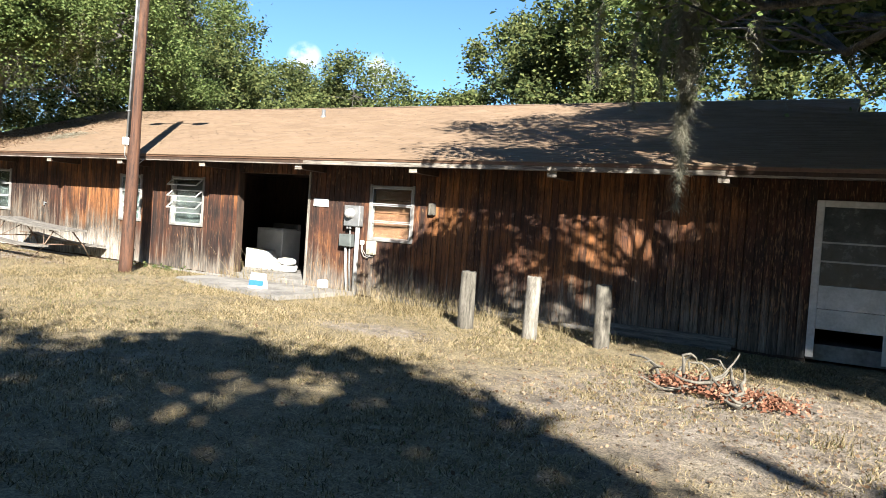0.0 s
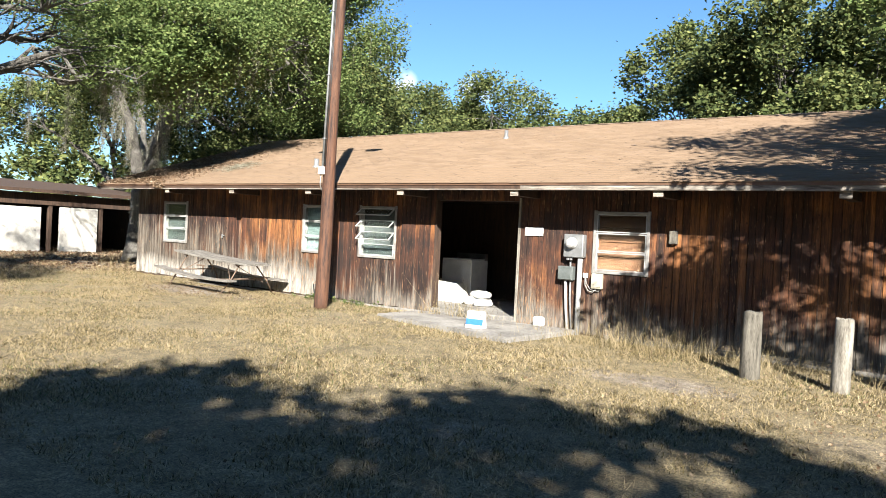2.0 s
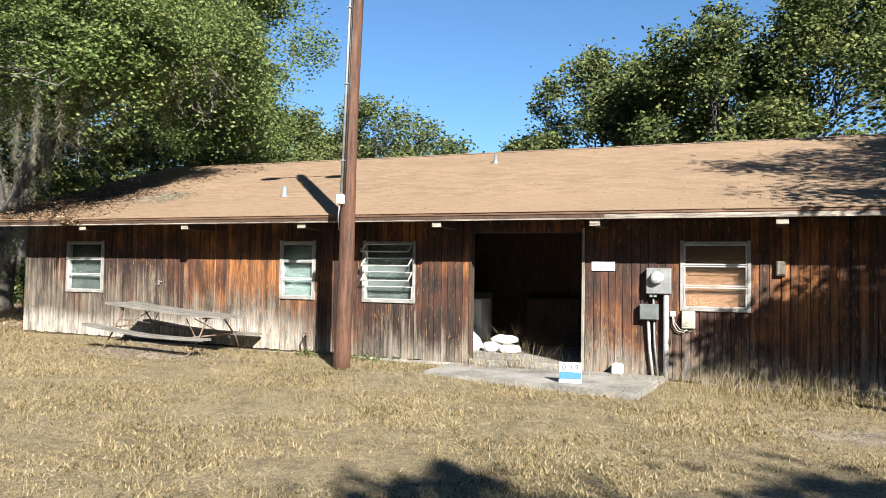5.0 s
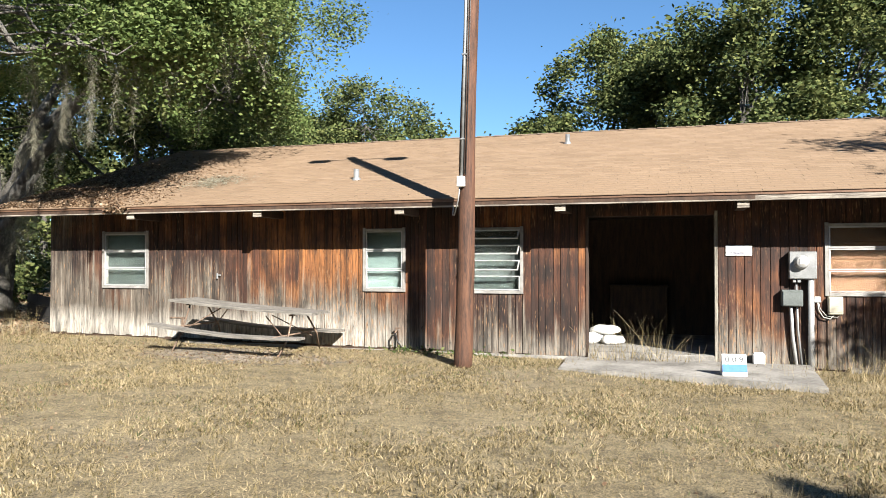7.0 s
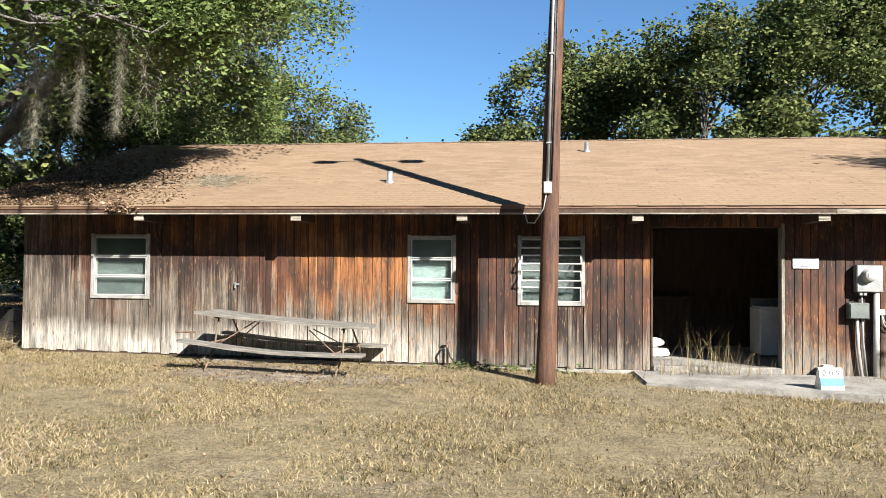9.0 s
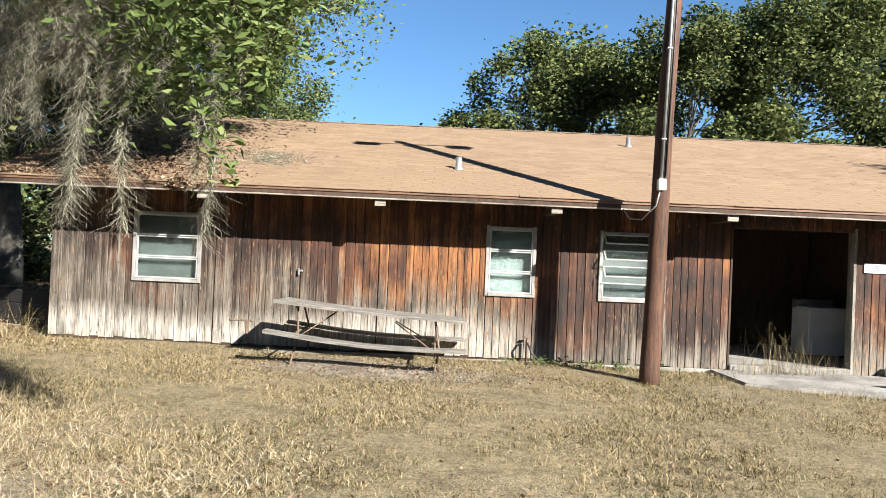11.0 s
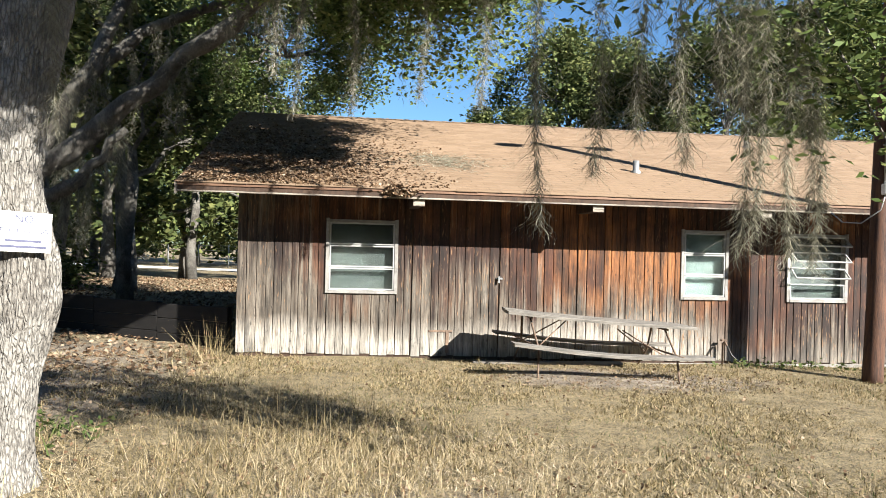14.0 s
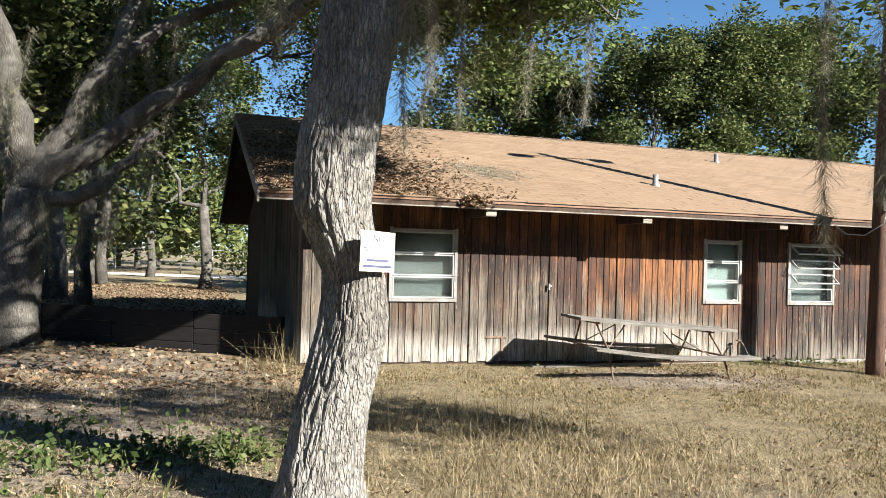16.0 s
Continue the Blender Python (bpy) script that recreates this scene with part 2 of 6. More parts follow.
def bark_material(name, dark, light, white):
    m, N, L, b = mat(name, 0.95)
    fur = noi(N, L, place(N, L, (34, 34, 9)), 1.0, 5, 0.65)
    lich = noi(N, L, place(N, L), 2.6, 5, 0.7)
    fine = noi(N, L, place(N, L), 70, 3, 0.7)
    plates = N.new("ShaderNodeTexVoronoi")
    plates.feature = "DISTANCE_TO_EDGE"
    plates.inputs["Scale"].default_value = 1.0
    bend = mixc(N, L, 0.22, place(N, L, (46, 46, 11)), N.new("ShaderNodeTexNoise").outputs["Color"], "ADD")
    L.new(bend, plates.inputs["Vector"])
    crack = ramp(N, L, plates.outputs["Distance"], [(0.01, grey(0.0)), (0.16, grey(1.0))])
    c = ramp(N, L, fur, [(0.3, dark), (0.5, light)])
    c = mixc(N, L, ramp(N, L, lich, [(0.45, grey(0)), (0.62, grey(0.8))]), c, white)
    c = mixc(N, L, 0.6, c, ramp(N, L, fine, [(0.3, grey(0.6)), (0.65, grey(1.15))]), "MULTIPLY")
    c = mixc(N, L, crack, mixc(N, L, 0.45, c, dark), c)
    L.new(c, b.inputs["Base Color"])
    bump(N, L, b, calc(N, L, "ADD", calc(N, L, "MULTIPLY", crack, 0.6), fur), 0.9, 0.016)
    return m


def glass_material(name, tint, rough=0.06):
    m, N, L, b = mat(name, rough)
    dirt = noi(N, L, place(N, L), 5.0, 5, 0.7)
    L.new(ramp(N, L, dirt, [(0.35, tint), (0.7, tuple(min(1, c * 1.5 + 0.03) for c in tint))]), b.inputs["Base Color"])
    L.new(ramp(N, L, dirt, [(0.3, grey(rough)), (0.7, grey(rough + 0.3))]), b.inputs["Roughness"])
    return m


SIDING = siding_material()
SHINGLE = shingle_material()
LAWN = ground_material()
FASCIA = simple("old_fascia_paint", (0.03, 0.02, 0.015), (0.36, 0.32, 0.265), 2.3, 0.85, 0, (1, 4, 14), 0.5, 0.006)
DRIP = simple("brown_drip_edge", (0.1, 0.055, 0.035), (0.19, 0.11, 0.07), 2.0, 0.5, 0.3)
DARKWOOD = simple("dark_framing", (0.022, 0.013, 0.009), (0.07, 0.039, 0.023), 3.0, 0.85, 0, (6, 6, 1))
WHITEPAINT = simple("old_white_paint", (0.36, 0.345, 0.31), (0.6, 0.58, 0.54), 3.0, 0.6)
GREYPAINT = simple("grey_window_paint", (0.13, 0.122, 0.112), (0.28, 0.272, 0.255), 4.0, 0.55)
ALU = simple("dull_aluminium", (0.25, 0.25, 0.246), (0.4, 0.4, 0.39), 5.0, 0.5, 0.2)
FROST = glass_material("obscure_glass", (0.42, 0.47, 0.46), 0.2)
DARKGLASS = glass_material("dark_window_glass", (0.02, 0.025, 0.025))
PLY = simple("brown_plywood", (0.09, 0.038, 0.017), (0.17, 0.076, 0.034), 2.0, 0.75, 0, (1, 1, 9))
CONCRETE = simple("old_concrete", (0.1, 0.093, 0.083), (0.28, 0.266, 0.242), 1.8, 0.9, 0, (1, 1, 1), 0.5, 0.006)
METAL = simple("galvanised_steel", (0.17, 0.175, 0.175), (0.3, 0.305, 0.305), 6.0, 0.5, 0.5)
DULLSTEEL = simple("weathered_green_grey_steel", (0.07, 0.08, 0.075), (0.14, 0.155, 0.15), 7.0, 0.6, 0.2)
POLEWOOD = simple("creosoted_pole", (0.014, 0.006, 0.004), (0.115, 0.05, 0.025), 2.2, 0.8, 0, (9, 9, 0.8), 0.6, 0.008)
PALEPOST = simple("bleached_post_wood", (0.06, 0.052, 0.041), (0.27, 0.25, 0.21), 2.5, 0.9, 0, (7, 7, 1), 0.6, 0.008)
POSTWOOD = simple("grey_post_wood", (0.03, 0.026, 0.02), (0.17, 0.155, 0.125), 2.5, 0.9, 0, (7, 7, 1), 0.6, 0.008)
TABLEWOOD = simple("silvered_table_boards", (0.055, 0.05, 0.043), (0.21, 0.193, 0.168), 2.0, 0.9, 0, (1.2, 12, 12), 0.6, 0.005)
RUST = simple("rusty_pipe", (0.09, 0.06, 0.045), (0.24, 0.17, 0.12), 9.0, 0.75, 0.4)
BARK = bark_material("oak_bark", (0.04, 0.033, 0.027), (0.19, 0.176, 0.155), (0.3, 0.288, 0.262))
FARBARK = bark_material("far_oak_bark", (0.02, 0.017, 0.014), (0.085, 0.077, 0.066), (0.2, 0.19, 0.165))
LEAF = island_material("oak_leaf", [(0.15, (0.035, 0.055, 0.014)), (0.42, (0.085, 0.125, 0.036)), (0.65, (0.135, 0.18, 0.056)), (0.86, (0.19, 0.21, 0.078))], 0.68, 0.32)
FARLEAF = island_material("far_oak_leaf", [(0.15, (0.018, 0.03, 0.01)), (0.42, (0.064, 0.085, 0.027)), (0.66, (0.115, 0.134, 0.044)), (0.88, (0.17, 0.176, 0.064))], 0.88, 0.24, 0.25)
MOSS = island_material("spanish_moss", [(0.2, (0.09, 0.085, 0.06)), (0.5, (0.2, 0.19, 0.14)), (0.8, (0.36, 0.345, 0.27))], 0.95, 0.3)
# the darkest dry-grass tone also stands for shade among the blades
GRASS = island_material("dry_grass", [(0.18, (0.036, 0.029, 0.012)), (0.36, (0.13, 0.103, 0.046)), (0.57, (0.262, 0.203, 0.11)), (0.8, (0.4, 0.33, 0.205))], 0.8, 0.25, 0.8)
PALESTRAW = island_material("bleached_straw", [(0.2, (0.2, 0.155, 0.085)), (0.5, (0.38, 0.31, 0.2)), (0.8, (0.52, 0.45, 0.33))], 0.85, 0.2, 0.8)
GREENGRASS = island_material("green_weed", [(0.15, (0.03, 0.048, 0.012)), (0.6, (0.075, 0.105, 0.032)), (0.9, (0.16, 0.165, 0.065))], 0.7, 0.3, 1.0)
LITTER = island_material("dead_leaf", [(0.12, (0.05, 0.028, 0.016)), (0.45, (0.135, 0.084, 0.048)), (0.7, (0.23, 0.163, 0.105)), (0.9, (0.36, 0.29, 0.215))], 0.85, 0.1, 0.9)
REDLITTER = island_material("red_dead_leaf", [(0.15, (0.07, 0.03, 0.018)), (0.5, (0.2, 0.085, 0.05)), (0.85, (0.34, 0.2, 0.13))], 0.85, 0.1, 0.9)
# near-black board colour stands in for the deep shade on the low barrier
SHADEBLACK = simple("shade_black_boards", (0.004, 0.0035, 0.003), (0.011, 0.009, 0.008), 3.0, 0.95, 0, (1, 1, 6))
BLACK = simple("black_rubber", (0.012, 0.012, 0.012), (0.03, 0.03, 0.03), 6, 0.5)
WHITEPLASTIC = simple("white_plastic", (0.58, 0.575, 0.55), (0.72, 0.715, 0.69), 5, 0.45)
BEIGE = simple("beige_plastic", (0.3, 0.28, 0.21), (0.42, 0.39, 0.31), 6, 0.5)
BLUE = simple("blue_card", (0.012, 0.09, 0.34), (0.025, 0.13, 0.42), 6, 0.6)
INK = simple("faded_ink", (0.03, 0.03, 0.035), (0.06, 0.06, 0.07), 6, 0.7)
FADED = simple("faded_blue_ink", (0.03, 0.034, 0.075), (0.08, 0.085, 0.14), 6, 0.7)
SAND = simple("pale_sand", (0.5, 0.46, 0.4), (0.68, 0.64, 0.57), 0.6, 0.95)


# ---------- building helpers ----------
def mesh_from(name, verts, faces, material):
    me = bpy.data.meshes.new(name)
    me.from_pydata([tuple(v) for v in verts], [], faces)
    me.materials.append(material)
    return me


def to_mesh(name, bm, material, smooth=False):
    me = bpy.data.meshes.new(name)
    bm.normal_update()
    bm.to_mesh(me)
    bm.free()
    me.materials.append(material)
    if smooth:
        me.polygons.foreach_set("use_smooth", [True] * len(me.polygons))
    return me


def part(name, bm, material, parent, label="", smooth=False):
    ob = new(name, to_mesh(name, bm, material, smooth))
    ob.parent = parent
    if label:
        tagged(ob, label)
    return ob


def thing(name, label, category, group="", kind=""):
    return tagged(new(name), label, category, group, kind)


def box(bm, x0, x1, y0, y1, z0, z1, bevel=0.0):
    r = bmesh.ops.create_cube(bm, size=1.0)
    vs = r["verts"]
    for v in vs:
        v.co = Vector((x0 + (v.co.x + 0.5) * (x1 - x0), y0 + (v.co.y + 0.5) * (y1 - y0), z0 + (v.co.z + 0.5) * (z1 - z0)))
    if bevel:
        es = list({e for v in vs for e in v.link_edges})
        bmesh.ops.bevel(bm, geom=es, offset=bevel, segments=1, affect="EDGES")
    return bm


def boxes(*spans, bevel=0.0):
    bm = bmesh.new()
    for s in spans:
        box(bm, *s, bevel=bevel)
    return bm


def tube(bm, points, radii, sides=8, cap=True):
    """A tapered tube through points."""
    rings = []
    pts = [Vector(p) for p in points]
    side = None
    for i, p in enumerate(pts):
        d = (pts[min(i + 1, len(pts) - 1)] - pts[max(i - 1, 0)]).normalized()
        if side is None:
            side = d.orthogonal().normalized()
        side = (side - d * side.dot(d)).normalized()
        other = d.cross(side)
        r = radii[i] if hasattr(radii, "__len__") else radii
        rings.append([bm.verts.new(p + (side * math.cos(2 * math.pi * k / sides) + other * math.sin(2 * math.pi * k / sides)) * r) for k in range(sides)])
    for a, b in zip(rings, rings[1:]):
        for k in range(sides):
            bm.faces.new((a[k], a[(k + 1) % sides], b[(k + 1) % sides], b[k]))
    if cap:
        bm.faces.new(rings[0][::-1])
        bm.faces.new(rings[-1])
    return bm


def lathe(bm, profile, sides=20, centre=(0, 0)):
    """A turned shape from (radius, height) pairs."""
    rings = [[bm.verts.new((centre[0] + r * math.cos(2 * math.pi * k / sides), centre[1] + r * math.sin(2 * math.pi * k / sides), z)) for k in range(sides)] for r, z in profile]
    for a, b in zip(rings, rings[1:]):
        for k in range(sides):
            bm.faces.new((a[k], a[(k + 1) % sides], b[(k + 1) % sides], b[k]))
    bm.faces.new(rings[0][::-1])
    bm.faces.new(rings[-1])
    return bm


def fast_mesh(name, verts, quads, material, smooth=False):
    """A mesh from numpy arrays: verts (n, 3) and faces (m, 4) or (m, 3)."""
    me = bpy.data.meshes.new(name)
    k = quads.shape[1]
    me.vertices.add(len(verts))
    me.vertices.foreach_set("co", np.ascontiguousarray(verts, dtype=np.float32).ravel())
    me.loops.add(quads.size)
    me.loops.foreach_set("vertex_index", np.ascontiguousarray(quads, dtype=np.int32).ravel())
    me.polygons.add(len(quads))
    me.polygons.foreach_set("loop_start", np.arange(0, quads.size, k, dtype=np.int32))
    me.materials.append(material)
    me.update(calc_edges=True)
    if smooth:
        me.polygons.foreach_set("use_smooth", [True] * len(quads))
    return me

# ---------- ground ----------
def ground_sheet():
    xs = np.concatenate([np.linspace(-400, -46, 12), np.linspace(-44, 14, 117), np.linspace(16, 400, 12)])
    ys = np.concatenate([np.linspace(-400, -22, 10), np.linspace(-20, 26, 93), np.linspace(28, 600, 16)])
    X, Y = np.meshgrid(xs, ys)
    near = (np.abs(X + 14) < 30) & (np.abs(Y - 4) < 22)
    Z = ground_z(X, Y) + near * (0.018 * np.sin(X * 1.7 + Y * 0.6) * np.sin(Y * 1.3 - X * 0.4) + 0.012 * np.sin(X * 3.1) * np.sin(Y * 3.7)) - 0.012
    n, m = X.shape
    idx = np.arange(n * m).reshape(n, m)
    q = np.stack([idx[:-1, :-1], idx[:-1, 1:], idx[1:, 1:], idx[1:, :-1]], -1).reshape(-1, 4)
    ob = new("ground", fast_mesh("ground", np.stack([X, Y, Z], -1).reshape(-1, 3), q, LAWN, True))
    return tagged(ob, "dry straw-coloured lawn with bare sandy earth patches", "lawn", kind="structure")


ground_sheet()

# ---------- the house ----------
WALL_Y, LEFT_X, RIGHT_X, BACK_Y = 11.755, -21.93, 3.4, 21.9
EAVE_Y, EAVE_Z, RIDGE_Y, SLOPE = 10.92, 2.62, 16.75, 0.325
RIDGE_Z = EAVE_Z + SLOPE * (RIDGE_Y - EAVE_Y)
ROOF_L, ROOF_R, RIDGE_R = -22.6, 4.0, -0.55
house = thing("house", "long low building of weathered red-brown boards under tan shingle roof", "house")

# openings: x0, x1, z0, z1
W1, W2, W3, W4 = (-20.68, -19.69, 1.205, 2.205), (-15.36, -14.64, 1.2, 2.2), (-13.64, -12.66, 1.19, 2.195), (-8.29, -7.35, 1.215, 2.19)
PORCH, DOOR = (-11.66, -9.74, 0.0, 2.36), (-0.8, 0.22, 0.0, 2.27)
OPENINGS = [W1, W2, W3, PORCH, W4, DOOR]


def backing():
    bm = bmesh.new()
    x = LEFT_X + 0.005
    for x0, x1, z0, z1 in OPENINGS:
        box(bm, x, x0, WALL_Y + 0.022, WALL_Y + 0.14, 0.0, 2.72)
        if z0 > 0.1:
            box(bm, x0, x1, WALL_Y + 0.022, WALL_Y + 0.14, 0.0, z0)
        box(bm, x0, x1, WALL_Y + 0.022, WALL_Y + 0.14, z1, 2.72)
        x = x1
    box(bm, x, RIGHT_X, WALL_Y + 0.022, WALL_Y + 0.14, 0.0, 2.72)
    return bm


wall_front = part("front_wall", backing(), DARKWOOD, house)


def gable(x0, x1, top):
    bm = bmesh.new()
    ys = (WALL_Y + 0.14, RIDGE_Y, BACK_Y)
    prof = [(ys[0], 0), (ys[2], 0), (ys[2], EAVE_Z + 0.1), (ys[1], top), (ys[0], EAVE_Z + 0.1)]
    a, b = [bm.verts.new((x0, y, z)) for y, z in prof], [bm.verts.new((x1, y, z)) for y, z in prof]
    bm.faces.new(a[::-1]), bm.faces.new(b)
    for k in range(5):
        bm.faces.new((a[k], a[(k + 1) % 5], b[(k + 1) % 5], b[k]))
    bmesh.ops.recalc_face_normals(bm, faces=bm.faces)
    return bm


wall_left = part("end_wall", gable(LEFT_X + 0.022, LEFT_X + 0.14, RIDGE_Z - 0.12), DARKWOOD, house)
part("end_wall", gable(RIGHT_X - 0.12, RIGHT_X, RIDGE_Z - 0.12), DARKWOOD, house)
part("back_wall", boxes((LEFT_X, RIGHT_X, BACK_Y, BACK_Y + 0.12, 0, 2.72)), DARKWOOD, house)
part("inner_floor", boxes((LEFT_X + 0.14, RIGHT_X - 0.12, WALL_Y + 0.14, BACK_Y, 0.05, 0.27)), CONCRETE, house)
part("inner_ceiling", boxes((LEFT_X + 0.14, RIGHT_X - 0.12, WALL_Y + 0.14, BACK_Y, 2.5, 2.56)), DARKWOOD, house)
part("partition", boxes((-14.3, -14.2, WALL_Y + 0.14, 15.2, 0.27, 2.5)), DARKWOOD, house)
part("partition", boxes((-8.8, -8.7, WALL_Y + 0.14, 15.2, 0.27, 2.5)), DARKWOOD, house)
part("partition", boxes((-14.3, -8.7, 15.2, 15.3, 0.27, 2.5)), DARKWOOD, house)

# base: concrete footing and skirting boards
part("footing", boxes((LEFT_X + 0.01, PORCH[0] - 0.02, WALL_Y - 0.012, WALL_Y + 0.02, 0.0, 0.2), bevel=0.006), CONCRETE, house, "pale concrete footing edge")


def rafter(x):
    bm = boxes((x - 0.07, x + 0.07, 11.0, WALL_Y + 0.02, 2.41, 2.53), bevel=0.006)
    r = part("rafter_tail", bm, DARKWOOD, house)
    cap = part("end_cap", boxes((x - 0.078, x + 0.078, 10.985, 10.999, 2.405, 2.5), bevel=0.003), FASCIA, r, "flaking white painted end")
    return cap


for i in range(9):
    rafter(-19.46 + 2.505 * i)

# roof deck, both slopes
def deck():
    bm = bmesh.new()
    prof = [(EAVE_Y + 0.02, EAVE_Z - 0.1), (EAVE_Y + 0.02, EAVE_Z), (RIDGE_Y, RIDGE_Z), (2 * RIDGE_Y - EAVE_Y, EAVE_Z), (2 * RIDGE_Y - EAVE_Y, EAVE_Z - 0.1), (RIDGE_Y, RIDGE_Z - 0.1)]
    a, b = [bm.verts.new((ROOF_L, y, z)) for y, z in prof], [bm.verts.new((RIDGE_R, y, z)) for y, z in prof]
    for k in range(6):
        bm.faces.new((a[k], a[(k + 1) % 6], b[(k + 1) % 6], b[k]))
    for r in (a, b):
        bm.faces.new((r[0], r[1], r[2], r[5])), bm.faces.new((r[2], r[3], r[4], r[5]))
    # the lower roof that runs on past the ridge's end
    y1 = 15.2
    z1 = EAVE_Z + SLOPE * (y1 - EAVE_Y)
    prof = [(EAVE_Y + 0.02, EAVE_Z - 0.1), (EAVE_Y + 0.02, EAVE_Z), (y1, z1), (BACK_Y, z1 - 0.4), (BACK_Y, z1 - 0.5), (y1, z1 - 0.1)]
    a, b = [bm.verts.new((RIDGE_R, y, z)) for y, z in prof], [bm.verts.new((ROOF_R, y, z)) for y, z in prof]
    for k in range(6):
        bm.faces.new((a[k], a[(k + 1) % 6], b[(k + 1) % 6], b[k]))
    bm.faces.new((b[0], b[1], b[2], b[5])), bm.faces.new((b[2], b[3], b[4], b[5]))
    bmesh.ops.recalc_face_normals(bm, faces=bm.faces)
    return bm


roof = part("roof", deck(), DARKWOOD, house, "low pitched roof of tan three-tab shingles")
part("fascia", boxes((ROOF_L, -9.3, EAVE_Y + 0.022, EAVE_Y + 0.06, 2.497, 2.575), (-9.296, -1.9, EAVE_Y + 0.018, EAVE_Y + 0.06, 2.499, 2.575), (-1.89, ROOF_R, EAVE_Y + 0.03, EAVE_Y + 0.07, 2.49, 2.575), bevel=0.004), FASCIA, house, "peeling white fascia board along the eave")
part("drip_edge", boxes((ROOF_L, ROOF_R, EAVE_Y + 0.005, EAVE_Y + 0.055, 2.577, 2.622), bevel=0.004), DRIP, house, "brown metal drip edge")


def barge():
    bm = bmesh.new()
    for y0, y1, z0, z1 in ((EAVE_Y, RIDGE_Y, EAVE_Z, RIDGE_Z), (2 * RIDGE_Y - EAVE_Y, RIDGE_Y, EAVE_Z, RIDGE_Z)):
        vs = [bm.verts.new((x, y, z + dz)) for x in (ROOF_L - 0.03, ROOF_L - 0.002) for y, z, dz in ((y0, z0, -0.16), (y1, z1, -0.16), (y1, z1, 0.0), (y0, z0, 0.0))]
        bm.faces.new(vs[:4]), bm.faces.new(vs[4:][::-1])
        for k in range(4):
            bm.faces.new((vs[k], vs[(k + 1) % 4], vs[4 + (k + 1) % 4], vs[4 + k]))
    bmesh.ops.recalc_face_normals(bm, faces=bm.faces)
    return bm


part("barge_board", barge(), FASCIA, house, "weathered board along the gable edge")

# roof vents
def vent(x, y, r, h):
    z = EAVE_Z + SLOPE * (y - EAVE_Y)
    bm = bmesh.new()
    lathe(bm, [(r * 1.9, z - 0.05), (r * 1.5, z + 0.03), (r, z + 0.05), (r, z + h), (r * 0.8, z + h)], 16, (x, y))
    part("vent_pipe", bm, METAL, house, "short grey plumbing vent pipe", True)


vent(-15.83, 12.5, 0.05, 0.2)
vent(-12.42, 15.3, 0.045, 0.2)


# windows
def awning_window(span, angles, behind, glass, casing=GREYPAINT):
    x0, x1, z0, z1 = span
    w = part("window", boxes((x0 - 0.02, x0 + 0.03, WALL_Y - 0.025, WALL_Y + 0.1, z0 - 0.035, z1 + 0.035), (x1 - 0.03, x1 + 0.02, WALL_Y - 0.025, WALL_Y + 0.1, z0 - 0.035, z1 + 0.035), (x0 + 0.03, x1 - 0.03, WALL_Y - 0.024, WALL_Y + 0.1, z1 - 0.02, z1 + 0.02), (x0 + 0.03, x1 - 0.03, WALL_Y - 0.03, WALL_Y + 0.1, z0 - 0.035, z0 + 0.012), bevel=0.004), casing, house)
    n = len(angles)
    h = (z1 - 0.02 - z0 - 0.012) / n
    for k, a in enumerate(angles):
        top = z1 - 0.02 - k * h
        m = pose((x0 + x1) / 2, WALL_Y - 0.005, top, -a)
        hw = (x1 - x0) / 2 - 0.034
        s = 0.02
        fr = part("sash", boxes((-hw, -hw + s, -0.012, 0.012, -h + 0.006, -0.004), (hw - s, hw, -0.012, 0.012, -h + 0.006, -0.004), (-hw + s, hw - s, -0.011, 0.011, -s - 0.004, -0.004), (-hw + s, hw - s, -0.011, 0.011, -h + 0.006, -h + 0.006 + s), bevel=0.003), ALU, w)
        fr.matrix_local = m
        p = part("pane", boxes((-hw + s, hw - s, -0.002, 0.002, -h + 0.006 + s, -s - 0.004)), glass, fr)
        p.visible_shadow = False
    if behind:
        part("blind", boxes((x0 + 0.02, x1 - 0.02, WALL_Y + 0.11, WALL_Y + 0.125, z0, z1)), behind, w)
    return w


GLASSY = mat("clear_glass", 0.08)
GLASSY[3].inputs["Transmission Weight"].default_value = 1.0
GLASSY[3].inputs["Base Color"].default_value = (0.86, 0.92, 0.91, 1)
GLASSY = GLASSY[0]
BLIND1 = simple("dusty_grey_screen", (0.02, 0.027, 0.026), (0.044, 0.056, 0.053), 3.0, 0.9)
BLIND2 = simple("pale_frosted_film", (0.075, 0.105, 0.1), (0.13, 0.17, 0.162), 2.0, 0.8)
awning_window(W1, (0, 0, 0), BLIND1, GLASSY)
awning_window(W2, (0, 0, 0), BLIND2, GLASSY)
awning_window(W3, (52, 52, 48, 3), BLIND1, GLASSY)
w4 = awning_window(W4, (0, 0, 0), None, GLASSY)
zz = W4[2]
for k in range(4):
    part("boarding", boxes((W4[0] + 0.01, W4[1] - 0.01, WALL_Y + 0.105, WALL_Y + 0.12, zz + 0.004, zz + 0.24), bevel=0.003), PLY, w4, "brown plywood strip behind the glass")
    zz += 0.244

# jambs of the open porch bay
part("jamb", boxes((PORCH[0] - 0.002, PORCH[0] + 0.03, WALL_Y - 0.012, WALL_Y + 0.16, 0.15, 2.36), bevel=0.004), DARKWOOD, house)
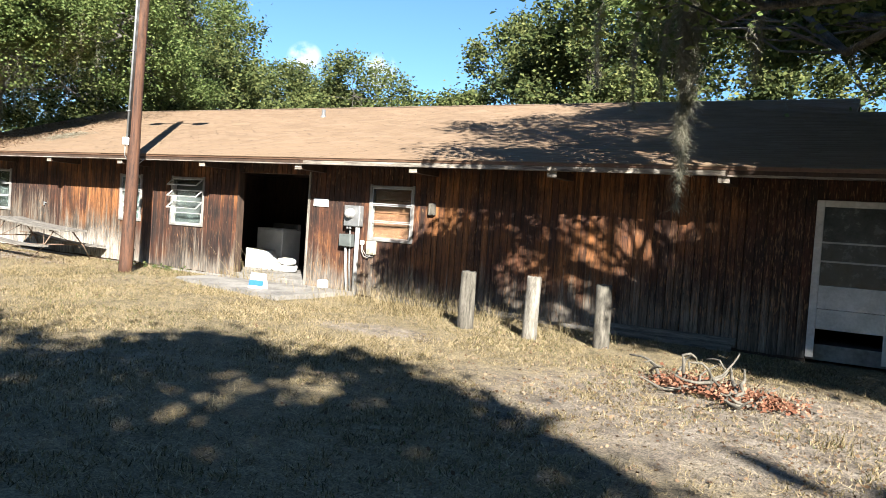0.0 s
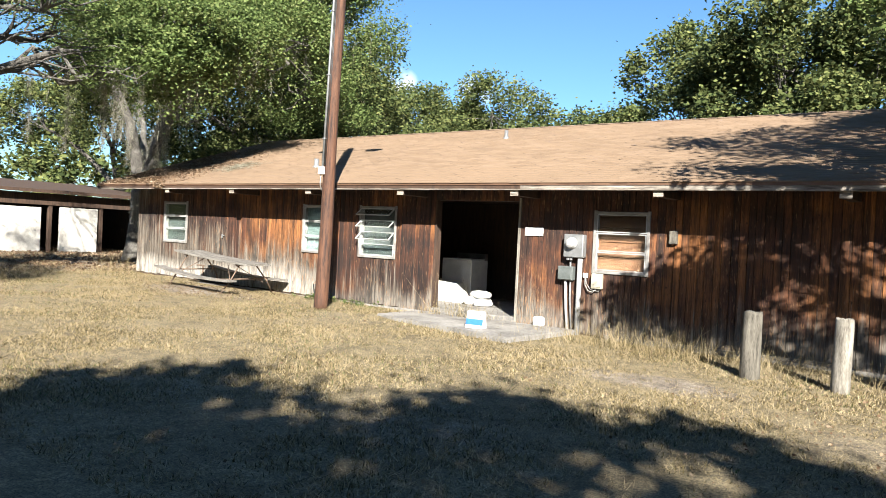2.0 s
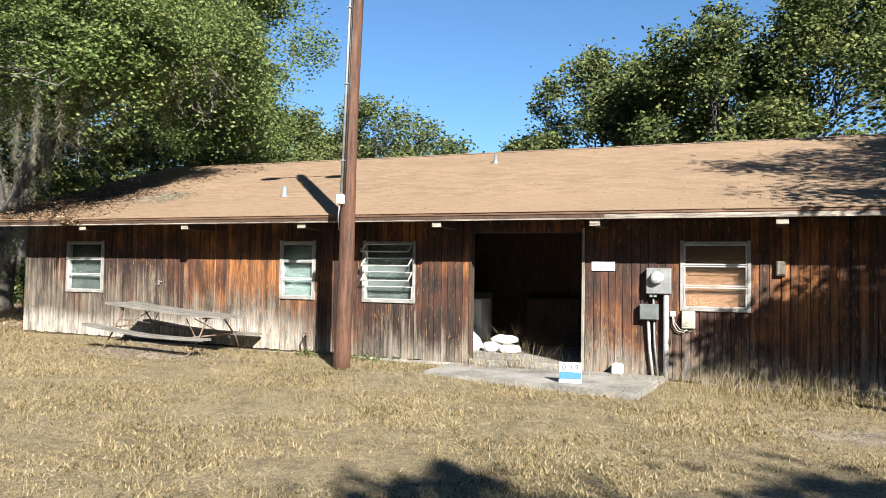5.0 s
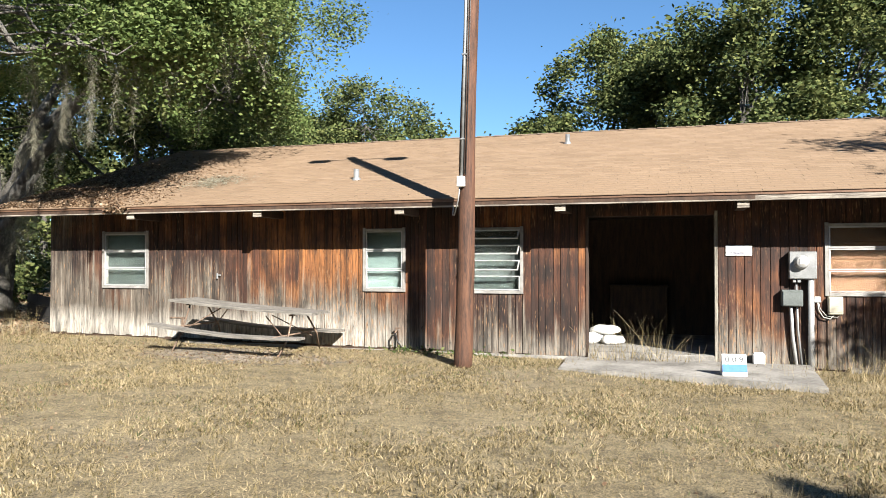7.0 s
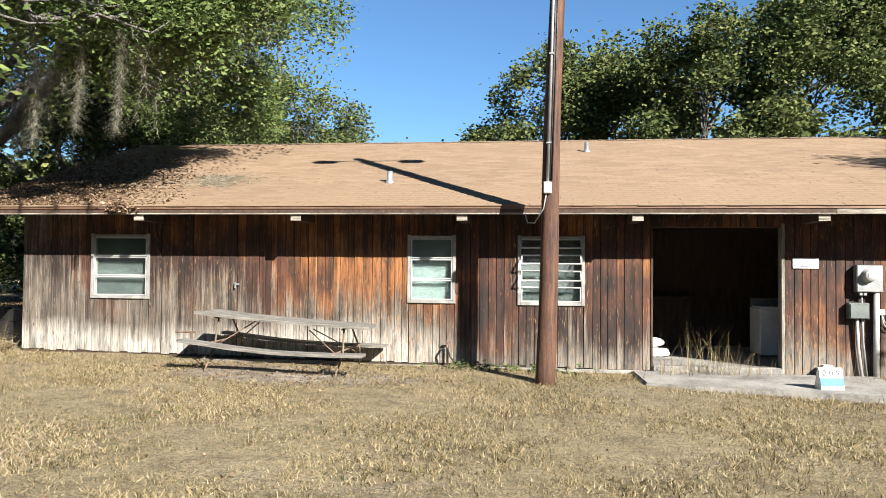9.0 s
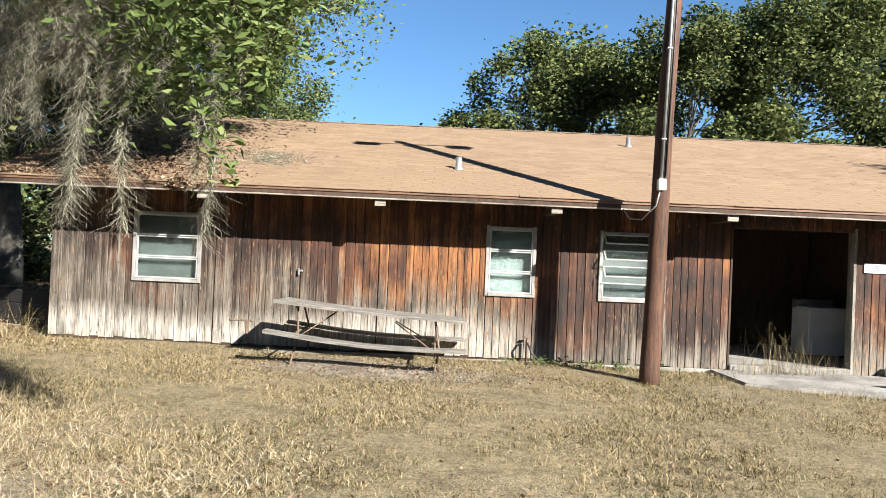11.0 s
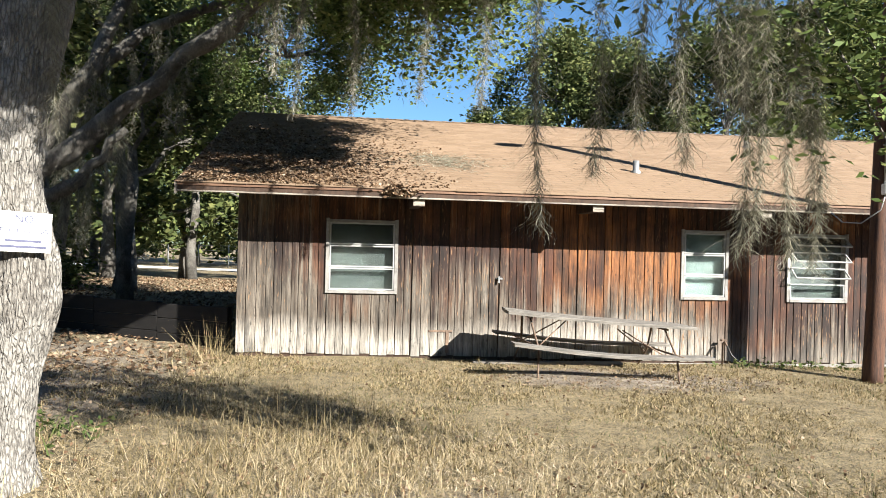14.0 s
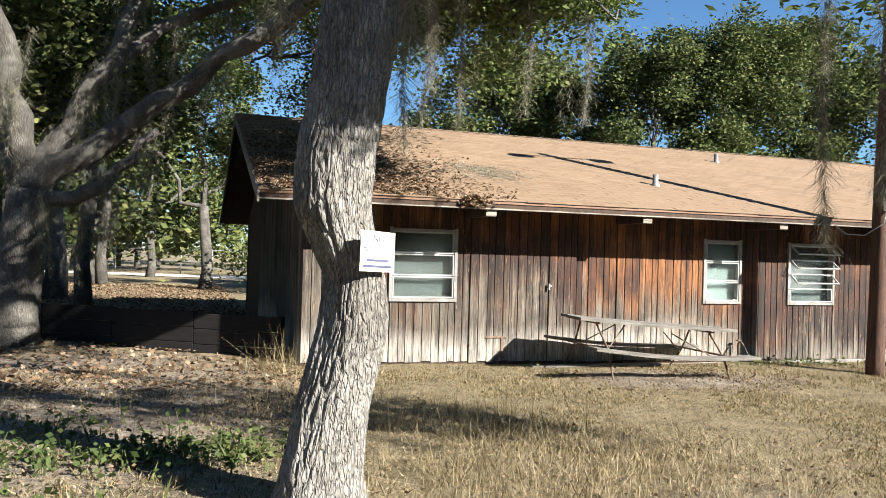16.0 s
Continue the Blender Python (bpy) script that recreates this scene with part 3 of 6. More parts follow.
part("jamb", boxes((PORCH[1] - 0.045, PORCH[1] + 0.002, WALL_Y - 0.015, WALL_Y + 0.16, 0.15, 2.42), bevel=0.004), PALEPOST, house, "pale bare timber jamb")

# screen door with its kick panel gone
x0, x1, z0, z1 = DOOR
door = part("screen_door", boxes((x0, x0 + 0.1, WALL_Y - 0.03, WALL_Y + 0.03, 0.1, z1), (x1 - 0.1, x1, WALL_Y - 0.03, WALL_Y + 0.03, 0.1, z1), (x0 + 0.1, x1 - 0.1, WALL_Y - 0.029, WALL_Y + 0.03, z1 - 0.09, z1), bevel=0.006), WHITEPAINT, house, "off-white door frame with a broken lower panel")
part("rail", boxes((x0 + 0.1, x1 - 0.1, WALL_Y - 0.02, WALL_Y + 0.02, 0.78, 1.1), bevel=0.005), WHITEPAINT, door)
part("rail", boxes((x0 + 0.1, x1 - 0.1, WALL_Y - 0.018, WALL_Y + 0.02, 0.5, 0.775), bevel=0.005), WHITEPAINT, door)
part("pane", boxes((x0 + 0.1, x1 - 0.1, WALL_Y, WALL_Y + 0.008, 1.1, z1 - 0.09)), DARKGLASS, door)
part("slat", boxes((x0 + 0.1, x1 - 0.1, WALL_Y - 0.012, WALL_Y - 0.002, 1.42, 1.445), bevel=0.002), ALU, door)
part("slat", boxes((x0 + 0.1, x1 - 0.1, WALL_Y - 0.012, WALL_Y - 0.002, 1.68, 1.705), bevel=0.002), ALU, door)


# shed doors in the boards: latch, strap hinge
latch = part("latch", boxes((-18.22, -18.13, WALL_Y - 0.03, WALL_Y - 0.004, 1.41, 1.44), (-18.2, -18.17, WALL_Y - 0.05, WALL_Y - 0.03, 1.36, 1.46), bevel=0.004), METAL, house, "old steel hasp on the shed doors")
part("hinge", boxes((-19.2, -18.85, WALL_Y - 0.012, WALL_Y - 0.002, 0.63, 0.66), (-18.95, -18.9, WALL_Y - 0.016, WALL_Y - 0.002, 0.33, 0.66), bevel=0.003), RUST, house, "rusty strap hinge")

# ---------- things inside the open bay ----------
def appliance(x0, x1, y0, y1, z0, z1, label):
    a = thing("washing_machine", label, "appliance")
    part("body", boxes((x0, x1, y0, y1, z0 + 0.04, z1 - 0.03), bevel=0.015), WHITEPLASTIC, a)
    part("lid", boxes((x0 + 0.01, x1 - 0.01, y0 - 0.005, y1 - 0.12, z1 - 0.03, z1), bevel=0.008), WHITEPLASTIC, a)
    part("control_panel", boxes((x0, x1, y1 - 0.11, y1, z1 - 0.03, z1 + 0.12), bevel=0.012), GREYPAINT, a)
    for fx in (x0 + 0.06, x1 - 0.06):
        for fy in (y0 + 0.06, y1 - 0.06):
            part("foot", boxes((fx - 0.02, fx + 0.02, fy - 0.02, fy + 0.02, z0, z0 + 0.04)), BLACK, a)
    return a


appliance(-12.95, -12.15, 13.75, 14.4, 0.27, 1.2, "white washing machine standing in the dark open bay")
appliance(-9.67, -8.98, 13.3, 13.95, 0.27, 1.12, "cream washing machine beside the bay's inner wall")
foam = thing("foam_block", "white foam packing block with a sloping side on the bay floor", "packaging")
bm = bmesh.new()
pr = [(-12.75, 0.27), (-12.0, 0.27), (-12.22, 0.68), (-12.75, 0.72)]
a, b = [bm.verts.new((x, 13.2, z)) for x, z in pr], [bm.verts.new((x, 13.6, z)) for x, z in pr]
bm.faces.new(a), bm.faces.new(b[::-1])
for k in range(4):
    bm.faces.new((a[k], a[(k + 1) % 4], b[(k + 1) % 4], b[k]))
bmesh.ops.recalc_face_normals(bm, faces=bm.faces)
bmesh.ops.bevel(bm, geom=list(bm.edges), offset=0.012, segments=1, affect="EDGES")
part("body", bm, WHITEPLASTIC, foam)


def bag(x, y, z, sx, sy, sz, turn, seed):
    s = thing("sack", "crumpled white plastic sack slumped on the bay floor", "sack", "pile of white sacks")
    bm = bmesh.new()
    bmesh.ops.create_icosphere(bm, subdivisions=3, radius=1.0)
    for v in bm.verts:
        n = noise.noise(v.co * 1.7 + Vector((seed, 0, 0))) * 0.28 + noise.noise(v.co * 4.5 + Vector((0, seed, 0))) * 0.1
        c = v.co * (1 + n)
        v.co = Vector((math.copysign(abs(c.x) ** 0.7, c.x) * sx, math.copysign(abs(c.y) ** 0.7, c.y) * sy, math.copysign(abs(c.z) ** 0.8, c.z) * sz))
    ob = part("body", bm, WHITEPLASTIC, s, smooth=True)
    ob.matrix_local = pose(x, y, z, 0, 0, turn)


bag(-11.62, 13.25, 0.36, 0.3, 0.18, 0.1, 20, 1)
bag(-11.5, 13.2, 0.5, 0.24, 0.16, 0.08, -15, 5)
bag(-11.36, 13.1, 0.34, 0.2, 0.14, 0.08, 40, 9)
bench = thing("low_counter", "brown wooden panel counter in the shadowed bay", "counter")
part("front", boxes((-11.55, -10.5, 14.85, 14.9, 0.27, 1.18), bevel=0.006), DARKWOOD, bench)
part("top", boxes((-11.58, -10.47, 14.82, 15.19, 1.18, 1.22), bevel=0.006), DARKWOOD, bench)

# ---------- concrete apron in front of the bay ----------
bm = bmesh.new()
pr = [(-11.9, 10.45), (-11.3, 10.2), (-10.1, 10.02), (-8.62, 9.66), (-8.5, 11.7), (-11.95, 11.72)]
a, b = [bm.verts.new((x, y, 0.0)) for x, y in pr], [bm.verts.new((x, y, 0.205)) for x, y in pr]
bm.faces.new(b), bm.faces.new(a[::-1])
for k in range(len(pr)):
    bm.faces.new((a[k], a[(k + 1) % 6], b[(k + 1) % 6], b[k]))
bmesh.ops.bevel(bm, geom=[e for e in bm.edges if min(v.co.z for v in e.verts) > 0.1], offset=0.02, segments=2, affect="EDGES")
slab = new("concrete_apron", to_mesh("concrete_apron", bm, CONCRETE))
tagged(slab, "worn pale concrete slab in front of the open bay", "pavement", kind="structure")
sill = new("threshold", to_mesh("threshold", boxes((PORCH[0] + 0.03, PORCH[1] - 0.05, WALL_Y - 0.05, WALL_Y + 0.16, 0.1, 0.285), bevel=0.012), CONCRETE))
tagged(sill, "chipped concrete threshold of the open bay", "threshold", kind="structure")


# ---------- utility pole ----------
PX, PY = -13.245, 10.33


def px(h):
    """The pole leans a little: its middle at a height."""
    return PX + 0.026 * h


pole = thing("utility_pole", "tall brown creosoted timber utility pole beside the house", "pole")
bm = bmesh.new()
hs = np.linspace(0.0, 7.3, 24)
tube(bm, [(px(h) + 0.012 * math.sin(h * 1.3), PY + 0.01 * math.sin(h * 0.9), h) for h in hs], [0.135 - 0.0062 * h for h in hs], 16)
part("shaft", bm, POLEWOOD, pole, smooth=True)
bm = bmesh.new()
tube(bm, [(px(2.85) - 0.05, PY - 0.135, 2.85), (px(5) - 0.05, PY - 0.13, 5.0), (px(7) - 0.05, PY - 0.125, 7.0)], 0.022, 10)
part("conduit", bm, METAL, pole, "grey conduit running up the pole", True)
for h in (3.4, 4.6, 5.8):
    part("strap", boxes((px(h) - 0.085, px(h) - 0.015, PY - 0.162, PY - 0.1, h - 0.012, h + 0.012), bevel=0.004), METAL, pole)
qx = px(2.8)
part("junction_box", boxes((qx - 0.1, qx + 0.005, PY - 0.21, PY - 0.115, 2.72, 2.87), bevel=0.01), WHITEPLASTIC, pole, "small white junction box")
bm = bmesh.new()
for dx in (-0.02, 0.01):
    tube(bm, [(px(2.9) + dx, PY - 0.126, 2.9), (px(4.6) + dx + 0.005, PY - 0.118, 4.6), (px(7) + dx, PY - 0.11, 7.05)], 0.008, 6)
part("cable", bm, BLACK, pole, "black cables stapled to the pole", True)
bm = bmesh.new()
tube(bm, [(qx - 0.06, PY - 0.16, 2.73), (qx - 0.1, PY - 0.13, 2.52), (qx - 0.22, PY + 0.1, 2.34), (qx - 0.32, PY + 0.35, 2.36), (qx - 0.36, PY + 0.55, 2.5)], 0.009, 6)
part("cable", bm, ALU, pole, "pale cable looping to the eave", True)
ax = px(7) + 0.13
part("crossarm", boxes((ax - 0.95, ax + 0.85, PY - 0.03, PY + 0.03, 6.98, 7.03), bevel=0.006), METAL, pole)
for sx in (-0.92, 0.78):
    lamp = part("floodlight", boxes((ax + sx - 0.2, ax + sx + 0.2, PY - 0.2, PY + 0.08, 6.88, 7.05), bevel=0.03), METAL, pole, "grey floodlight head")
    part("lens", boxes((ax + sx - 0.17, ax + sx + 0.17, PY - 0.17, PY + 0.05, 6.872, 6.881)), FROST, lamp)

# ---------- meter and boxes on the wall ----------
meter = thing("electric_meter", "grey electric meter box with a glass dial on its conduit", "meter")
WY = WALL_Y - 0.006
part("box", boxes((-8.79, -8.43, WY - 0.14, WY, 1.42, 1.81), bevel=0.012), METAL, meter)
bm = bmesh.new()
lathe(bm, [(0.1, 0.0), (0.1, 0.02), (0.085, 0.03), (0.085, 0.08), (0.07, 0.1)], 24)
dial = part("dial", bm, ALU, meter, "round glass meter dial", True)
dial.matrix_local = pose(-8.63, WY - 0.14, 1.66, 90)
part("dial_face", boxes((-8.67, -8.59, WY - 0.247, WY - 0.239, 1.63, 1.7), bevel=0.003), WHITEPLASTIC, meter)
bm = bmesh.new()
tube(bm, [(-8.5, WY - 0.07, 1.42), (-8.5, WY - 0.07, 0.05)], 0.042, 14)
part("conduit", bm, ALU, meter, "thick pale conduit down to the ground", True)
for x in (-8.72, -8.66):
    part("fitting", boxes((x - 0.022, x + 0.022, WY - 0.11, WY - 0.06, 1.37, 1.42), bevel=0.006), METAL, meter)

sub = thing("switch_box", "dull grey switch box under the meter", "switch box")
part("box", boxes((-8.89, -8.61, WY - 0.12, WY, 1.03, 1.265), bevel=0.01), DULLSTEEL, sub)
part("cover", boxes((-8.875, -8.625, WY - 0.135, WY - 0.121, 1.04, 1.25), bevel=0.006), DULLSTEEL, sub)
bm = bmesh.new()
tube(bm, [(-8.76, WY - 0.06, 1.03), (-8.74, WY - 0.05, 0.6), (-8.68, WY - 0.05, 0.1)], 0.024, 10)
part("conduit", bm, ALU, sub, smooth=True)
bm = bmesh.new()
tube(bm, [(-8.69, WY - 0.05, 1.37), (-8.67, WY - 0.04, 0.7), (-8.61, WY - 0.04, 0.1)], 0.016, 8)
part("conduit", bm, METAL, sub, smooth=True)

tel = thing("telephone_box", "beige plastic telephone box with loose cables", "utility box")
part("box", boxes((-8.28, -8.09, WY - 0.08, WY, 0.92, 1.175), bevel=0.012), BEIGE, tel)
part("lid", boxes((-8.27, -8.1, WY - 0.09, WY - 0.081, 0.95, 1.16), bevel=0.004), BEIGE, tel)
part("terminal", boxes((-8.45, -8.37, WY - 0.05, WY, 1.09, 1.17), bevel=0.008), WHITEPLASTIC, tel)
bm = bmesh.new()
tube(bm, [(-8.41, WY - 0.03, 1.09), (-8.4, WY - 0.05, 0.98), (-8.34, WY - 0.05, 0.88), (-8.25, WY - 0.05, 0.86), (-8.2, WY - 0.04, 0.92)], 0.009, 6)
tube(bm, [(-8.4, WY - 0.03, 1.09), (-8.38, WY - 0.04, 1.0), (-8.3, WY - 0.04, 0.9), (-8.16, WY - 0.03, 0.88), (-8.12, WY - 0.03, 0.92)], 0.007, 6)
part("cable", bm, GREYPAINT, tel, smooth=True)

notice = thing("wall_notice", "white notice board with faint lines fixed to the wall", "sign")
part("panel", boxes((-9.63, -9.27, WY - 0.018, WY, 1.755, 1.905), bevel=0.003), WHITEPLASTIC, notice)
for k, (w, z) in enumerate(((0.26, 1.86), (0.2, 1.83), (0.28, 1.80), (0.16, 1.78))):
    part("text_bar", boxes((-9.45 - w / 2, -9.45 + w / 2, WY - 0.0205, WY - 0.0185, z, z + 0.009)), FADED, notice)

jug = thing("small_box", "small white box standing against the wall base", "box")
part("body", boxes((-9.28, -9.12, 11.55, 11.7, 0.205, 0.35), bevel=0.012), WHITEPLASTIC, jug)
part("lid", boxes((-9.26, -9.14, 11.565, 11.685, 0.35, 0.362), bevel=0.004), WHITEPLASTIC, jug)

junction = thing("wall_fixture", "small weathered grey fixture box high on the boards", "fixture")
part("box", boxes((-7.0, -6.87, WY - 0.07, WY, 1.72, 1.93), bevel=0.01), POSTWOOD, junction)
part("cover", boxes((-6.985, -6.885, WY - 0.078, WY - 0.071, 1.74, 1.91), bevel=0.004), POSTWOOD, junction)

# numbered marker on the slab
marker = thing("lot_marker", "white and blue numbered cardboard lot marker on the slab", "marker")
bm = bmesh.new()
pr = [(-0.09, 0.0), (0.09, 0.0), (0.02, 0.27), (-0.02, 0.27)]
a, b = [bm.verts.new((-0.15, y, z)) for y, z in pr], [bm.verts.new((0.15, y, z)) for y, z in pr]
bm.faces.new(a[::-1]), bm.faces.new(b)
for k in range(4):
    bm.faces.new((a[k], a[(k + 1) % 4], b[(k + 1) % 4], b[k]))
bmesh.ops.recalc_face_normals(bm, faces=bm.faces)
MK = pose(-9.62, 10.32, 0.206, 0, 0, 8)
body = part("body", bm, WHITEPLASTIC, marker)
body.matrix_local = MK
FACE = MK @ pose(0, -0.09, 0, 90 - math.degrees(math.atan2(0.07, 0.27)), 0, 0)
band = part("band", boxes((-0.15, 0.15, 0.05, 0.15, 0.001, 0.003)), BLUE, marker, "blue printed band")
band.matrix_local = FACE


def lettering(words, size, m, material, parent, bold=0.0):
    cu = bpy.data.curves.new("lettering", "FONT")
    cu.body, cu.size, cu.align_x, cu.extrude, cu.offset = words, size, "CENTER", 0.001, bold
    cu.materials.append(material)
    ob = new("lettering", cu)
    ob.parent = parent
    ob.matrix_local = m


lettering("0 0 9", 0.11, FACE @ pose(0, 0.175, 0.003), INK, marker, 0.0015)

# ---------- faucet ----------
tap = thing("garden_tap", "old brass garden tap on a short standpipe with a hose end", "tap")
bm = bmesh.new()
tube(bm, [(-14.72, 11.66, 0.1), (-14.72, 11.66, 0.52), (-14.72, 11.6, 0.55), (-14.72, 11.53, 0.5)], 0.016, 8)
part("pipe", bm, RUST, tap, smooth=True)
part("handle", boxes((-14.76, -14.68, 11.62, 11.68, 0.56, 0.58), bevel=0.006), RUST, tap)
bm = bmesh.new()
tube(bm, [(-14.72, 11.53, 0.5), (-14.66, 11.5, 0.36), (-14.58, 11.46, 0.28), (-14.5, 11.42, 0.24), (-14.4, 11.5, 0.225), (-14.3, 11.62, 0.24)], 0.014, 8)
part("hose", bm, BLACK, tap, smooth=True)

# ---------- picnic table ----------
table = thing("picnic_table", "weathered grey wooden picnic table with sagging boards on pipe legs", "picnic table")
TB = pose(-17.0, 10.86, 0.0, 0, 0, 0)


def plank_run(x0, x1, y0, y1, z_l, z_r, sag, thick, name, seed):
    """A long board that tilts and sags."""
    r = random.Random(seed)
    bm = bmesh.new()
    n = 12
    rows = []
    for i in range(n + 1):
        t = i / n
        z = z_l + (z_r - z_l) * t - sag * math.sin(math.pi * t) + r.uniform(-0.003, 0.003)
        x = x0 + (x1 - x0) * t
        rows.append([bm.verts.new((x, y, z + dz)) for y, dz in ((y0, -thick), (y0, -0.006), (y0 + 0.006, 0), (y1 - 0.006, 0), (y1, -0.006), (y1, -thick))])
    for p, q in zip(rows, rows[1:]):
        for k in range(6):
            bm.faces.new((p[k], p[(k + 1) % 6], q[(k + 1) % 6], q[k]))
    bm.faces.new(rows[0]), bm.faces.new(rows[-1][::-1])
    bmesh.ops.recalc_face_normals(bm, faces=bm.faces)
    ob = part(name, bm, TABLEWOOD, table)
    ob.matrix_local = TB


for k in range(3):
    plank_run(-1.3 + 0.03 * k, 1.3 - 0.02 * k, -0.37 + 0.245 * k, -0.14 + 0.245 * k, 1.05, 0.87, 0.02, 0.04, "top_board", k)
plank_run(-1.32, 1.31, -0.86, -0.6, 0.69, 0.53, 0.06, 0.038, "bench_board", 11)
plank_run(-1.28, 1.33, 0.56, 0.8, 0.69, 0.53, 0.05, 0.038, "bench_board", 12)
for sx, zt, zb in ((-0.98, 1.0, 0.64), (0.9, 0.86, 0.54)):
    g = 0.02 - 0.0123 * (-17.0 + sx)
    for sy in (-1, 1):
        bm = bmesh.new()
        tube(bm, [(sx, sy * 0.22, zt - 0.03), (sx + 0.06, sy * 0.5, zb - 0.06), (sx, sy * 0.72, g - 0.03)], 0.014, 8)
        ob = part("leg", bm, RUST, table, smooth=True)
        ob.matrix_local = TB
        bm = bmesh.new()
        tube(bm, [(sx + (0.55 if sx < 0 else -0.55), sy * 0.1, zt - 0.07), (sx, sy * 0.45, zb - 0.1)], 0.009, 6)
        ob = part("brace", bm, RUST, table, smooth=True)
        ob.matrix_local = TB
    bm = bmesh.new()
    tube(bm, [(sx, -0.84, zb - 0.02), (sx, 0.78, zb - 0.02)], 0.014, 8)
    ob = part("bench_support", bm, RUST, table, smooth=True)
    ob.matrix_local = TB
    bm = bmesh.new()
    tube(bm, [(sx, -0.33, zt - 0.035), (sx, 0.33, zt - 0.035)], 0.014, 8)
    ob = part("top_support", bm, RUST, table, smooth=True)
    ob.matrix_local = TB

# boards lying at the wall's foot
lying = thing("fallen_plank", "grey plank lying on the ground by the wall", "plank")
part("board", boxes((-18.6, -16.4, 11.35, 11.5, 0.225, 0.262), bevel=0.006), TABLEWOOD, lying)
for x0, x1, y0, z in ((-8.0, -4.6, 11.66, 0.13), (-5.9, -1.75, 11.62, 0.08), (-3.9, -1.7, 11.67, 0.18)):
    p = thing("skirting_plank", "weathered grey plank along the foot of the wall", "plank", "planks along the wall's foot")
    part("board", boxes((x0, x1, y0, y0 + 0.035, z - 0.05, z + 0.05), bevel=0.006), TABLEWOOD, p)

# ---------- three bollard posts ----------
def post(x, y, h, r, lean, turn, label, wood=POSTWOOD):
    p = thing("wooden_post", label, "post", "row of posts by the wall")
    bm = bmesh.new()
    g = 0.02 - 0.0123 * x
    lathe(bm, [(r * 1.03, -0.15), (r * 1.02, 0.1), (r, h * 0.5), (r * 0.98, h - 0.025), (r * 0.92, h - 0.004), (r * 0.5, h - 0.01), (r * 0.1, h - 0.014)], 22)
    for v in bm.verts:
        v.co.x *= 1 + 0.03 * math.sin(5 * v.co.z + x)
        if v.co.z > h * 0.9:
            v.co.z += 0.012 * math.sin(3 * math.atan2(v.co.y, v.co.x) + x)
    ob = part("shaft", bm, wood, p, smooth=True)
    ob.matrix_local = pose(x, y, g, lean[0], lean[1], turn)


post(-5.25, 10.05, 0.83, 0.118, (0, 0.5), 0, "round weathered grey timber post, dark on one side")
post(-4.22, 10.05, 0.86, 0.105, (0, 2.2), 70, "round pale bleached timber post leaning slightly", PALEPOST)
post(-3.2, 10.15, 0.85, 0.112, (0, 1.5), 140, "round mossy grey timber post")

# ---------- sign on the near oak ----------
no_entry = thing("warning_sign", "white no trespassing sign nailed to the oak trunk", "sign")
SG = pose(-22.362, 5.57, 1.87, 90, 2, 36)
ob = part("panel", boxes((-0.155, 0.155, -0.12, 0.12, 0.0, 0.004), bevel=0.0015), WHITEPLASTIC, no_entry)
ob.matrix_local = SG
lettering("NO", 0.066, SG @ pose(0, 0.055, 0.005), FADED, no_entry)
lettering("TRESPASSING", 0.046, SG @ pose(0, -0.01, 0.005), FADED, no_entry)
for w, yy in ((0.2, -0.06), (0.26, -0.095)):
    ob = part("text_bar", boxes((-w / 2, w / 2, yy, yy + 0.014, 0.0045, 0.006)), FADED, no_entry)
    ob.matrix_local = SG

# ---------- low shed among the trees ----------
shed = thing("storage_shed", "low shed with pale sheet walls under a dark roof among trees", "shed")
part("wall", boxes((-31.1, -31.02, 11.7, 13.45, 0.3, 2.0), bevel=0.01), WHITEPAINT, shed, "sunlit white sheet wall panel")
part("wall", boxes((-31.15, -31.05, 14.15, 15.6, 0.3, 2.05), bevel=0.01), WHITEPAINT, shed, "pale sheet wall panel")
part("wall", boxes((-36.6, -31.2, 17.8, 17.9, 0.2, 2.5)), DARKWOOD, shed)
part("wall", boxes((-36.6, -36.5, 11.6, 17.8, 0.2, 2.5)), DARKWOOD, shed)
part("wall", boxes((-36.5, -31.2, 11.5, 11.6, 0.2, 2.5)), DARKWOOD, shed)
part("wall", boxes((-31.14, -31.02, 11.5, 17.9, 2.1, 2.52)), DARKWOOD, shed)
for y in (11.6, 13.8, 15.75, 17.8):
    part("post", boxes((-31.2, -31.06, y - 0.07, y + 0.07, 0.2, 2.52), bevel=0.01), DARKWOOD, shed)
bm = bmesh.new()
vs = [bm.verts.new(p) for p in ((-37.2, 10.9, 3.1), (-30.7, 10.9, 2.53), (-30.7, 18.5, 2.53), (-37.2, 18.5, 3.1), (-37.2, 10.9, 3.22), (-30.7, 10.9, 2.65), (-30.7, 18.5, 2.65), (-37.2, 18.5, 3.22))]
for q in ((0, 1, 2, 3), (4, 5, 6, 7), (0, 1, 5, 4), (1, 2, 6, 5), (2, 3, 7, 6), (3, 0, 4, 7)):
    bm.faces.new([vs[k] for k in q])
bmesh.ops.recalc_face_normals(bm, faces=bm.faces)
part("roof", bm, DARKWOOD, shed, "dark low roof strewn with leaves")

